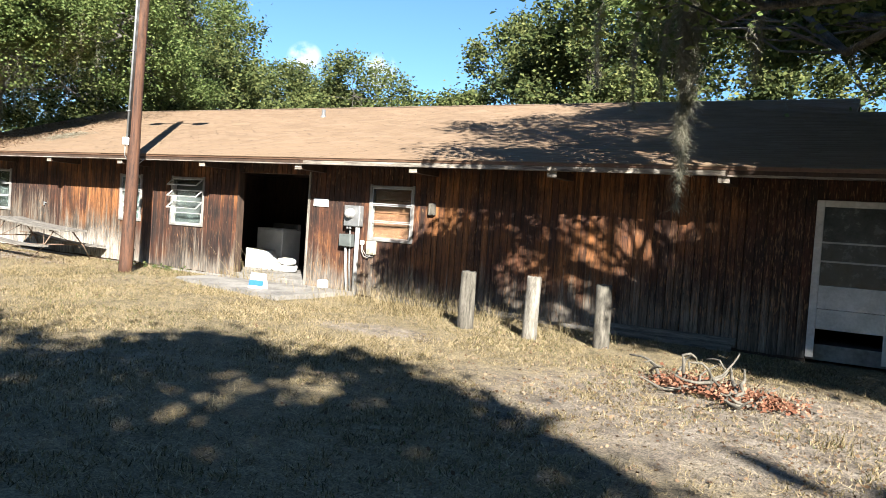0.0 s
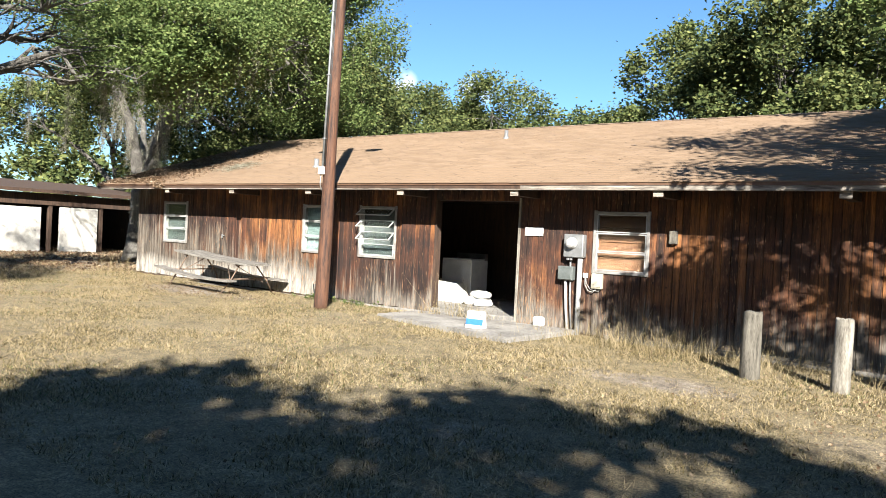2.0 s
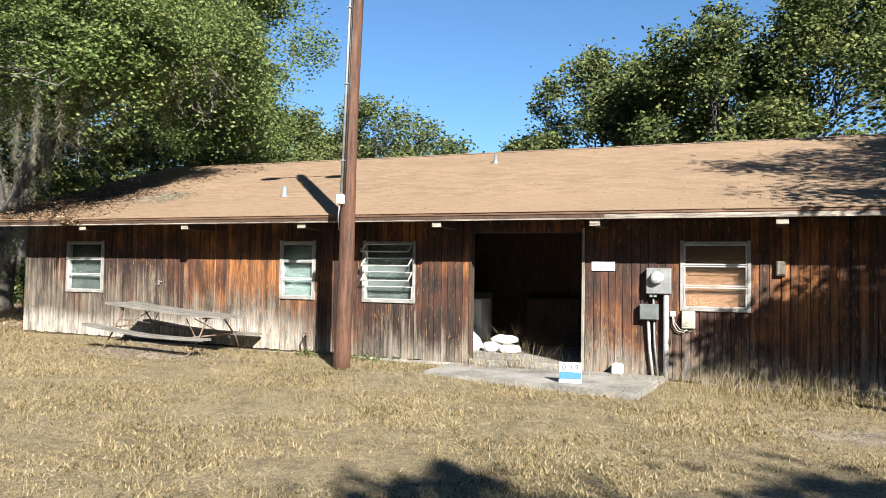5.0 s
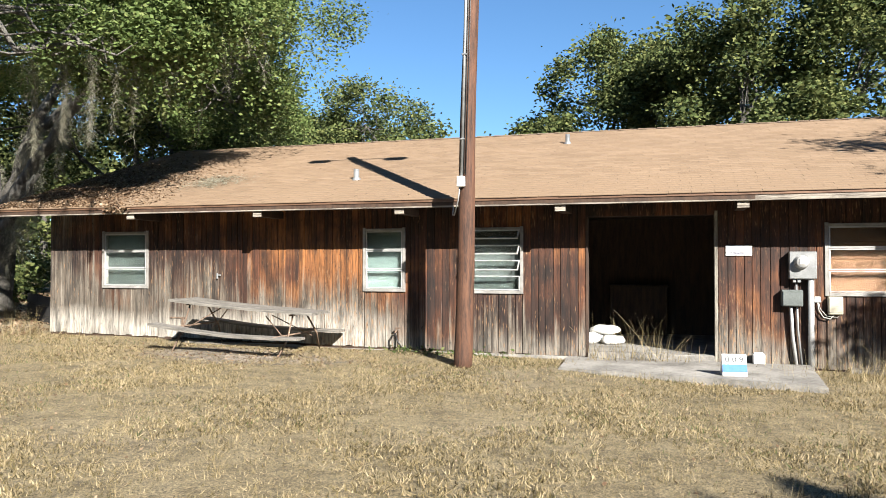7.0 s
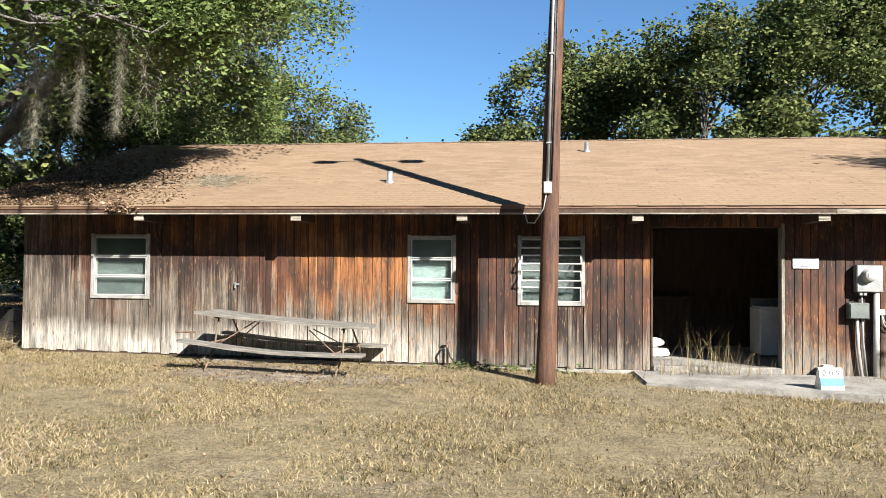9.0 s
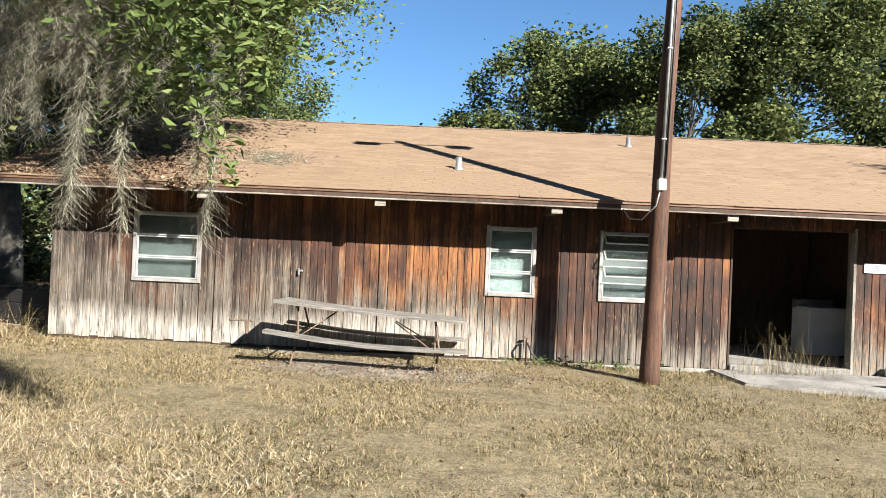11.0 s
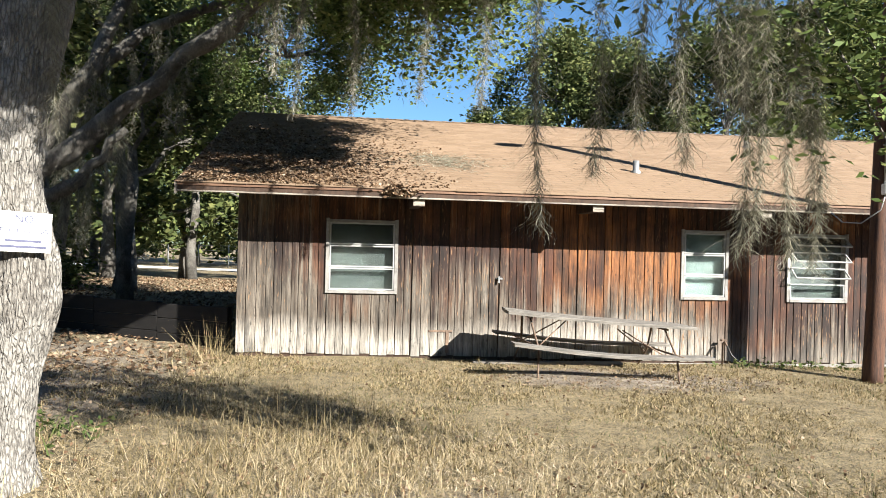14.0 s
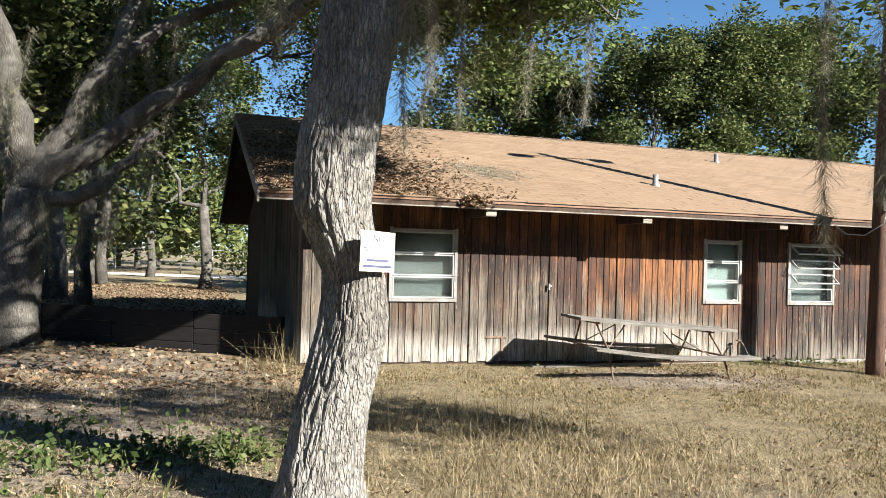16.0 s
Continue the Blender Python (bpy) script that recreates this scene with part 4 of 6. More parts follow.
# low barrier from the house's corner to the big oak; near-black colour holds its shade
low_wall = thing("low_barrier", "low barrier between the gable corner and the oak, its shade put in near-black boards", "fence")
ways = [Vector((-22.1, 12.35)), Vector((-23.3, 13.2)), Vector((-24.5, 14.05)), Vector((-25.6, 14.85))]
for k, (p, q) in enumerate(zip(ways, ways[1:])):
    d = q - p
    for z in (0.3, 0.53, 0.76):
        ob = part("board", boxes((0.004, d.length - 0.004, -0.02, 0.02, z - 0.11, z + 0.112), bevel=0.006), SHADEBLACK, low_wall)
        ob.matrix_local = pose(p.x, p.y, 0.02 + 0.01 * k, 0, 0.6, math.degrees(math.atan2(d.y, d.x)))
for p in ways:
    part("stake", boxes((p.x - 0.04, p.x + 0.04, p.y + 0.03, p.y + 0.11, 0.1, 0.9), bevel=0.008), SHADEBLACK, low_wall)

# wire fence beyond the track
fence = thing("wire_fence", "far low wire fence with pale posts beyond the track", "fence")
for k in range(9):
    bm = bmesh.new()
    tube(bm, [(-31.0 + 1.8 * k, 49.5, 0.2), (-31.0 + 1.8 * k, 49.5, 1.75)], 0.04, 8)
    part("post", bm, METAL, fence, smooth=True)
for z in (0.6, 1.0, 1.4, 1.7):
    bm = bmesh.new()
    tube(bm, [(-31.0, 49.5, z), (-16.6, 49.5, z)], 0.012, 5)
    part("rail", bm, METAL, fence, smooth=True)

# sandy track through the woods
bm = bmesh.new()
xs = np.linspace(-75, -16, 24)
lo = [bm.verts.new((x, 43.5 + 1.6 * math.sin(x * 0.11), 0.02 - 0.0123 * max(x, -45) + 0.02)) for x in xs]
hi = [bm.verts.new((x, 47.5 + 1.6 * math.sin(x * 0.11 + 0.3), 0.02 - 0.0123 * max(x, -45) + 0.02)) for x in xs]
for k in range(len(xs) - 1):
    bm.faces.new((lo[k], lo[k + 1], hi[k + 1], hi[k]))
track = new("road", to_mesh("road", bm, SAND))
tagged(track, "pale sandy track running through the woods", "road", kind="structure")

# ---------- plants ----------
prng = np.random.default_rng(11)


def leaves(centres, size, spread=1.0, flat=0.4):
    """Small folded leaves, four corners each, at the given places."""
    n = len(centres)
    d = prng.normal(size=(n, 3)) * (1, 1, flat) + (0, 0, -0.15)
    d /= np.linalg.norm(d, axis=1)[:, None]
    up = prng.normal(size=(n, 3)) * 0.7 + (0, 0, 1 if flat < 0.2 else 0.25)
    s = np.cross(d, up)
    s /= np.linalg.norm(s, axis=1)[:, None] + 1e-9
    nrm = np.cross(s, d)
    L = (size * prng.uniform(0.65, 1.35, n))[:, None]
    a = centres - d * L * 0.5
    tip = centres + d * L * 0.5
    m1 = centres + s * L * 0.29 * spread + nrm * L * 0.07
    m2 = centres - s * L * 0.29 * spread + nrm * L * 0.07
    V = np.stack([a, m1, tip, m2], 1).reshape(-1, 3)
    F = np.arange(4 * n).reshape(n, 4)
    return V, F


def hair(origins, lengths, width, segs=6, sway=0.05, curl=0.01):
    """Hanging ribbons, tapered and wavy."""
    n = len(origins)
    t = np.linspace(0, 1, segs + 1)
    ph = prng.uniform(0, 6.28, (n, 2))
    fr = prng.uniform(4, 11, (n, 1))
    drift = prng.normal(0, sway, (n, 2))
    P = np.zeros((n, segs + 1, 3))
    for a in (0, 1):
        P[:, :, a] = origins[:, a, None] + drift[:, a, None] * t * lengths[:, None] + curl * np.sin(fr * t * 2 + ph[:, a, None]) * (0.3 + t)
    P[:, :, 2] = origins[:, 2, None] - t * lengths[:, None]
    ang = prng.uniform(0, 6.28, n)
    w = (width * prng.uniform(0.6, 1.4, n))[:, None, None] * (1.0 - 0.75 * t)[None, :, None]
    s = np.stack([np.cos(ang), np.sin(ang), 0 * ang], -1)[:, None, :] * w
    V = np.stack([P - s, P + s], 2).reshape(-1, 3)
    b = np.arange(n)[:, None] * 2 * (segs + 1) + np.arange(segs)[None, :] * 2
    F = np.stack([b, b + 1, b + 3, b + 2], -1).reshape(-1, 4)
    return V, F


def moss_cords(cords, hairs, width=0.0016, segs=5):
    """Long drooping cords of moss, each of many short curly hairs."""
    O, Ln = [], []
    for x, y, z0, z1, r in cords:
        n = max(6, int(hairs * (z0 - z1)))
        t = prng.uniform(0, 1, n)
        rad = r * (0.25 + 0.75 * (1 - t)) * np.abs(prng.normal(0, 0.6, n))
        a = prng.uniform(0, 6.28, n)
        sw = 0.03 * np.sin(t * 5 + x * 9)
        O.append(np.stack([x + rad * np.cos(a) + sw, y + rad * np.sin(a), z0 + (z1 - z0) * t], -1))
        Ln.append(prng.uniform(0.04, 0.15, n))
    return hair(np.concatenate(O), np.concatenate(Ln), width, segs, 0.8, 0.016)


def wiggle(a, b, n, amount, sag=0.0):
    a, b = np.array(a, float), np.array(b, float)
    t = np.linspace(0, 1, n)[:, None]
    p = a + (b - a) * t
    p[1:-1] += prng.normal(0, amount, (n - 2, 3))
    p[:, 2] += sag * np.sin(t[:, 0] * math.pi)
    return p


def oak(label, trunk, radii, blobs, n_leaves, size, moss=0, moss_len=1.0, bark=FARBARK, leaf=FARLEAF, cluster=0.3, sides=9, smooth_trunk=None, moss_width=0.003, strands=80, extra=None, leaf_w=1.0, boughs=()):
    """An oak: trunk points and radii, crown blobs (x, y, z, rx, ry, rz), limbs to each, leaves in clumps."""
    tree = thing("oak_tree", label, "tree")
    bm = bmesh.new()
    if smooth_trunk is None:
        tube(bm, trunk, radii, sides)
    hubs = []
    for line, r in boughs:
        pts = np.array(line, float)
        fine = np.concatenate([np.linspace(a, b, 4)[:-1] for a, b in zip(pts, pts[1:])] + [pts[-1:]])
        fine[1:-1] += prng.normal(0, 0.05, (len(fine) - 2, 3))
        tube(bm, fine, list(np.linspace(r, r * 0.4, len(fine)) * prng.uniform(0.88, 1.12, len(fine))), 10, False)
        hubs += list(fine[len(fine) // 2:])
    fork, r0 = np.array(trunk[-1], float), radii[-1]
    share = np.array([(b[3] * b[4] * b[5]) ** 0.7 * (b[6] if len(b) > 6 else 1.0) for b in blobs])
    share /= share.sum()
    spots, hang = [], []
    for b, sh in zip(blobs, share):
        c, R = np.array(b[:3], float), np.array(b[3:6], float)
        start, thick = fork, r0 * 0.55
        if hubs:
            start, thick = min(hubs, key=lambda h: np.linalg.norm(h - c)), r0 * 0.26
        limb = wiggle(start, c, 7, 0.12 + 0.02 * np.linalg.norm(c - start), 0.25)
        tube(bm, limb, list(np.linspace(thick, r0 * 0.14, 7)), 8, False)
        m = max(6, int(9 + 5.5 * R.mean() ** 1.4))
        d = prng.normal(size=(m, 3))
        d /= np.linalg.norm(d, axis=1)[:, None]
        d[:, 2] = np.where(d[:, 2] < -0.5, -d[:, 2], d[:, 2])
        sc = c + d * R * prng.uniform(0.5, 0.95, (m, 1))
        rs = R.mean() * prng.uniform(0.17, 0.36, m)
        for q in sc[:12]:
            s = limb[int(prng.integers(3, 7))]
            tube(bm, wiggle(s, q, 5, 0.1), list(np.linspace(r0 * 0.13, 0.01, 5)), 5, False)
        k = int(n_leaves * sh)
        w = prng.choice(m, k, p=rs ** 2 / (rs ** 2).sum())
        e = prng.normal(size=(k, 3))
        e /= np.linalg.norm(e, axis=1)[:, None]
        pos = sc[w] + e * (1, 1, 0.72) * (rs[w] * prng.uniform(0.05, 1.0, k) ** 0.4)[:, None] + prng.normal(0, cluster * 0.25, (k, 3))
        fill = prng.uniform(0, 1, k) < 0.1
        pos[fill] = (c + e * R * (prng.uniform(0.1, 1.0, k) ** 0.4)[:, None] * 0.95)[fill]
        loose = prng.uniform(0, 1, k) < 0.1
        pos[loose] += prng.normal(0, cluster * 0.9, (int(loose.sum()), 3))
        spots.append(pos)
        if moss:
            low = sc + np.stack([0 * rs, 0 * rs, -0.45 * rs], -1)
            low = low[low[:, 2] < c[2] + 0.5 * R[2]]
            if len(low):
                pick = low[prng.integers(0, len(low), max(1, int(moss * sh)))]
                hang.append(pick + prng.normal(0, 0.25, pick.shape))
    part("trunk", bm, bark, tree, smooth=True)
    pts = np.concatenate(spots)
    if extra is not None:
        pts = np.concatenate([pts, extra])
    V, F = leaves(pts, size, leaf_w)
    crown = new("crown", fast_mesh("crown", V, F, leaf))
    crown.parent = tree
    if hang:
        A = np.concatenate(hang)
        V, F = moss_cords([(a[0], a[1], a[2], a[2] - moss_len * prng.uniform(0.25, 1.0), prng.uniform(0.05, 0.16)) for a in A], strands, moss_width, 3)
        ms = new("moss", fast_mesh("moss", V, F, MOSS))
        ms.parent = tree
        tagged(ms, "grey-green hanging Spanish moss", kind="stuff")
    return tree


def gz(x, y=0.0):
    return float(ground_z(x, y))


# big moss-hung oak beside the house's left end
BIG_FORK = (-25.7, 14.1, 2.7)
BIG_BOUGHS = [
    ([BIG_FORK, (-25.9, 14.0, 3.7), (-26.1, 13.8, 4.9), (-26.6, 13.5, 6.3), (-27.4, 13.2, 7.4)], 0.23),
    ([BIG_FORK, (-25.2, 14.1, 3.6), (-24.6, 14.0, 4.7), (-24.3, 14.4, 6.0), (-24.0, 15.2, 7.8)], 0.2),
    ([BIG_FORK, (-24.8, 13.8, 3.35), (-23.5, 13.4, 4.4), (-22.3, 12.9, 5.3), (-21.2, 12.2, 5.9), (-19.6, 11.2, 6.1)], 0.2),
    ([(-24.6, 14.0, 4.7), (-23.6, 14.6, 5.6), (-22.2, 15.4, 6.6), (-20.6, 16.4, 7.6)], 0.12),
    ([BIG_FORK, (-26.4, 14.6, 3.6), (-27.8, 15.4, 5.0), (-29.6, 16.2, 6.6)], 0.19),
    ([(-25.6, 14.0, 2.4), (-25.0, 13.7, 2.55), (-24.4, 13.5, 2.95), (-23.9, 13.4, 3.6)], 0.15),
]
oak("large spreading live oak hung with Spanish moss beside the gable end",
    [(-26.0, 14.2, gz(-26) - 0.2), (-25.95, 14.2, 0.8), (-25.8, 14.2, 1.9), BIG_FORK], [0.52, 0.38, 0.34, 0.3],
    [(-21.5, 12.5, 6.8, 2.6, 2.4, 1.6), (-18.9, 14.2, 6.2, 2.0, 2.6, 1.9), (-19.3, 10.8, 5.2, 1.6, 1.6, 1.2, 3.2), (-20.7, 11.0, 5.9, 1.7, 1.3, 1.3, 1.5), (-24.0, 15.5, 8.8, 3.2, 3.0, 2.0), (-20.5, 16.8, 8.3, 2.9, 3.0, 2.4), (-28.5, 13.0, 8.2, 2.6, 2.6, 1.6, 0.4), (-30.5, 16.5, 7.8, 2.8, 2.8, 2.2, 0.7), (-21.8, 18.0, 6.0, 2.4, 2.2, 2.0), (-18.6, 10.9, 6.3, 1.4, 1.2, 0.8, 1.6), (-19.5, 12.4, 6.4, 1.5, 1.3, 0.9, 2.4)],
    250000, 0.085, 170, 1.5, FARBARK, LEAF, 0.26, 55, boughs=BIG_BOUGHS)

TREES = [
    ("tall live oak behind the building with dense green crown", (-27.0, 25.0), 0.3, [(-27.2, 25.0, 8.2, 3.2, 3.0, 3.2), (-25.4, 26.5, 5.2, 2.0, 2.0, 1.8), (-29.5, 26.0, 6.0, 2.6, 2.2, 2.4)], 30000, 0.16, 40),
    ("tall live oak in the woods beyond the gable", (-28.5, 22.5), 0.32, [(-28.5, 22.5, 8.6, 4.0, 3.4, 3.6), (-31.5, 21.0, 6.4, 3.0, 2.6, 2.4), (-25.6, 22.0, 6.5, 2.6, 2.4, 2.4), (-30.5, 20.5, 3.6, 2.4, 2.0, 1.6)], 40000, 0.155, 110),
    ("tall live oak in the woods beyond the gable", (-36.5, 19.5), 0.32, [(-36.5, 19.5, 8.2, 4.2, 3.4, 3.8), (-39.5, 17.0, 6.0, 3.0, 2.6, 2.6), (-34.0, 17.5, 6.2, 2.4, 2.2, 2.2), (-33.5, 19.5, 4.2, 2.6, 2.0, 1.6)], 40000, 0.155, 110),
    ("olive-green oak standing behind the roof", (-22.8, 31.5), 0.22, [(-23.6, 31.5, 7.7, 2.7, 2.4, 2.5), (-26.0, 32.0, 6.0, 2.2, 2.0, 2.0), (-21.4, 32.0, 5.2, 1.9, 1.8, 1.8)], 22000, 0.15, 0),
    ("olive-green oak standing behind the roof", (-29.5, 32.0), 0.22, [(-29.3, 32.0, 7.6, 2.8, 2.4, 2.4), (-27.0, 32.5, 6.6, 2.0, 2.0, 1.8)], 17000, 0.16, 0),
    ("small far oak behind the roof", (-25.2, 42.0), 0.2, [(-25.2, 42.0, 7.6, 3.2, 2.6, 2.6), (-29.5, 43.0, 7.2, 3.2, 2.6, 2.8), (-20.8, 43.5, 6.4, 3.0, 2.4, 2.2)], 9000, 0.24, 0),
    ("broad live oak behind the roof ridge", (-12.4, 27.6), 0.28, [(-12.6, 27.6, 7.2, 2.9, 2.4, 2.9), (-15.0, 28.2, 5.3, 1.9, 2.0, 2.0), (-10.6, 26.6, 6.4, 2.2, 2.2, 2.2)], 40000, 0.145, 0),
    ("broad live oak behind the roof ridge", (-7.6, 24.0), 0.3, [(-8.2, 24.0, 7.0, 2.8, 2.2, 2.6), (-5.0, 24.0, 8.0, 2.8, 2.4, 3.0), (-6.8, 22.6, 4.9, 2.4, 1.6, 1.6)], 48000, 0.135, 0),
    ("broad live oak behind the roof ridge", (-0.8, 25.0), 0.3, [(-1.4, 25.0, 8.4, 3.2, 2.6, 3.2), (1.6, 24.5, 7.2, 3.0, 2.4, 2.8), (-2.2, 23.2, 5.0, 2.4, 1.6, 1.8)], 42000, 0.145, 20),
    ("dark oak beyond the far end of the building", (6.5, 23.5), 0.3, [(5.6, 23.5, 8.0, 3.4, 3.0, 3.4), (8.8, 22.0, 6.4, 3.2, 2.8, 3.0)], 18000, 0.17, 20),
    ("dark oak beyond the far end of the building", (-11.0, 33.5), 0.28, [(-9.5, 33.5, 8.6, 4.0, 2.6, 3.4), (-2.0, 33.0, 9.4, 4.4, 2.6, 3.8), (5.0, 32.5, 9.0, 4.4, 2.6, 3.6)], 16000, 0.24, 0),
]
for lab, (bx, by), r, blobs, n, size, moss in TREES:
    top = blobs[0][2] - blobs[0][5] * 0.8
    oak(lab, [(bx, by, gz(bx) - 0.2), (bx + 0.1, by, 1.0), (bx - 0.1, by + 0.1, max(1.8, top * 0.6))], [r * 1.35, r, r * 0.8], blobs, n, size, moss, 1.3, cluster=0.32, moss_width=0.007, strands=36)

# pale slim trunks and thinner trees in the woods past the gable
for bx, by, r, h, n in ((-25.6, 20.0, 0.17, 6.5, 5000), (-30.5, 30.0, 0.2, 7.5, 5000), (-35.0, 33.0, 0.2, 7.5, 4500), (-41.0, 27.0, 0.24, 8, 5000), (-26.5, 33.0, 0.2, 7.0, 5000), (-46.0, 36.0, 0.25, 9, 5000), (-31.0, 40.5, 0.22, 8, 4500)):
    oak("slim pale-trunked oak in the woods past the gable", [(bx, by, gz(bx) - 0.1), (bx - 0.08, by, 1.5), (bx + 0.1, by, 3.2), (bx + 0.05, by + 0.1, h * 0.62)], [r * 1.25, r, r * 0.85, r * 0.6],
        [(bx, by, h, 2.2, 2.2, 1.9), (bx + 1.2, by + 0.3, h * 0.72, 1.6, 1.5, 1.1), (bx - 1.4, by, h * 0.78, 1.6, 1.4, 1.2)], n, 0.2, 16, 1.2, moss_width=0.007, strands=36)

# far wood edge all round
for k in range(26):
    a = math.radians(-75 + k * 6.0)
    d = 62 + 12 * math.sin(k * 2.3)
    bx, by = -12 + d * math.sin(a), 4 + d * math.cos(a)
    h = 6.6 + 1.6 * math.sin(k * 1.7)
    oak("distant oak at the wood's edge", [(bx, by, gz(bx) - 0.2), (bx, by, 1.6), (bx + 0.2, by, h * 0.6)], [0.35, 0.28, 0.2],
        [(bx, by, h, 4.2, 3.2, 2.8), (bx + 3.4, by, h * 0.62, 3.0, 2.4, 2.2), (bx - 3.4, by + 0.5, h * 0.66, 3.0, 2.4, 2.4), (bx, by - 1.0, 1.9, 4.8, 2.0, 1.7)], 4600, 0.42, 0, cluster=0.6)

# thicker woods past the gable
for k in range(22):
    bx, by = -27.0 - 4.6 * (k % 8) + 1.5 * math.sin(k * 2.7), 34.0 + 9.0 * (k // 8) + 2.5 * math.sin(k * 1.9) + 0.35 * (k % 8)
    if 41.5 < by < 50:
        by += 9.5
    h = 5.4 + 1.6 * math.sin(k * 1.7)
    oak("leafy oak deep in the woods", [(bx, by, gz(bx) - 0.2), (bx, by, 1.4), (bx + 0.2, by, h * 0.6)], [0.26, 0.2, 0.15],
        [(bx, by, h, 3.0, 2.4, 2.4), (bx + 2.0, by, h * 0.45, 2.2, 1.8, 1.5), (bx - 2.0, by + 0.5, h * 0.5, 2.2, 1.8, 1.5)], 3400, 0.32, 8, cluster=0.5, moss_width=0.012, strands=20)

# undergrowth behind the house and in the woods
for bx, by, h, w, n in ((-29.3, 24.5, 1.3, 1.8, 2600), (-31.5, 19.0, 1.4, 2.0, 2600), (-15.0, 30.0, 2.6, 3.2, 4000), (-19.5, 29.5, 2.4, 3.0, 4000), (-9.0, 27.5, 3.0, 3.2, 4000), (-3.5, 27.0, 3.2, 3.4, 4000), (2.5, 27.0, 3.2, 3.4, 4000), (-36.0, 25.0, 1.6, 2.6, 3000), (-38.5, 31.0, 2.0, 3.0, 3000), (-44.0, 22.0, 2.0, 3.0, 3000)):
    bush = thing("bush", "leafy green undergrowth bush among the trees", "bush")
    bm = bmesh.new()
    for j in range(7):
        a = j * 0.9
        tube(bm, [(bx, by, gz(bx) - 0.05), (bx + 0.3 * w * math.cos(a), by + 0.3 * w * math.sin(a), h * 0.5), (bx + 0.5 * w * math.cos(a), by + 0.4 * w * math.sin(a), h * 0.85)], [0.03, 0.02, 0.008], 5)
    part("stems", bm, FARBARK, bush)
    k = n // 40
    d = prng.normal(size=(k, 3))
    d /= np.linalg.norm(d, axis=1)[:, None]
    cl = np.array((bx, by, gz(bx) + h * 0.5)) + d * (w, w * 0.7, h * 0.5) * prng.uniform(0.4, 1, (k, 1))
    cl[:, 2] = np.maximum(cl[:, 2], 0.3)
    V, F = leaves(cl[prng.integers(0, k, n)] + prng.normal(0, 0.25, (n, 3)), 0.16)
    ob = new("leaves", fast_mesh("leaves", V, F, FARLEAF))
    ob.parent = bush

# oak whose low boughs hang over the roof's shaded end
oak("live oak whose boughs overhang the roof, trailing moss",
    [(4.2, 5.2, -0.2), (4.1, 5.3, 1.2), (3.8, 5.6, 2.4), (3.5, 5.8, 3.2)], [0.6, 0.42, 0.3, 0.15],
    [(-0.6, 8.6, 5.5, 2.6, 1.6, 1.2, 0.35), (2.2, 9.2, 5.2, 2.6, 1.9, 1.6), (0.2, 6.6, 6.9, 3.0, 2.0, 1.3, 0.3), (4.5, 8.0, 6.8, 3.2, 3.0, 2.2), (1.5, 11.0, 7.0, 3.2, 2.4, 1.8), (-1.9, 9.6, 6.9, 2.2, 1.8, 1.2), (6.5, 5.0, 6.0, 3.0, 2.4, 1.8, 1.6), (2.4, 9.2, 8.4, 4.2, 3.2, 1.5), (4.6, 11.5, 8.2, 3.6, 3.0, 1.6), (4.6, 6.2, 5.8, 2.2, 1.6, 1.3, 1.6), (-3.0, 8.8, 4.5, 0.9, 0.5, 0.9, 1.6), (-1.5, 9.3, 4.7, 1.5, 0.8, 1.0, 1.6), (0.7, 9.7, 4.8, 1.8, 0.9, 1.1, 1.5), (2.8, 9.8, 4.9, 1.8, 0.9, 1.2, 1.2), (-1.7, 7.3, 5.1, 1.5, 0.9, 0.6, 0.9), (-2.9, 7.9, 5.4, 1.1, 0.8, 0.6, 0.7), (-2.6, 6.5, 4.6, 1.5, 0.5, 0.4, 1.6), (-2.9, 7.3, 4.3, 1.0, 0.6, 0.5, 2.0), (-1.0, 5.4, 5.4, 1.2, 0.6, 0.5, 1.4), (-1.5, 6.5, 4.8, 1.1, 0.7, 0.6, 2.5), (-0.3, 6.2, 5.8, 1.6, 0.9, 0.7, 0.4), (0.3, 5.8, 4.95, 2.1, 0.5, 0.3, 1.0), (2.9, 5.2, 4.9, 1.8, 0.8, 0.5, 2.2), (-2.4, 14.2, 5.4, 1.8, 1.4, 0.9, 3.0), (-0.6, 13.4, 5.2, 1.6, 1.6, 0.9, 3.0), (-4.0, 15.6, 6.0, 1.4, 1.2, 0.7, 1.5), (0.8, 12.6, 5.0, 1.6, 1.5, 1.0, 3.0)],
    106000, 0.12, 90, 1.0, FARBARK, LEAF, 0.36, 70)

# unseen dense oak added at the yard's corner; its crown keeps the building's end dark
oak("unseen dense live oak added at the yard's corner to shade the building's end",
    [(11.0, 0.2, -0.3), (10.9, 0.3, 1.4), (10.6, 0.6, 3.2), (10.2, 0.9, 4.6)], [0.7, 0.5, 0.44, 0.36],
    [(9.8, 1.0, 9.0, 3.4, 3.0, 2.4), (7.8, 3.0, 10.0, 2.4, 2.4, 1.9), (8.0, 4.6, 9.4, 3.0, 2.6, 2.0), (5.6, 7.2, 9.9, 2.8, 2.6, 1.6), (8.2, 8.0, 9.0, 3.0, 2.8, 2.0), (11.5, 4.5, 8.4, 3.0, 3.0, 2.4)],
    36000, 0.3, 0, 1.0, FARBARK, LEAF, 0.4, 80)

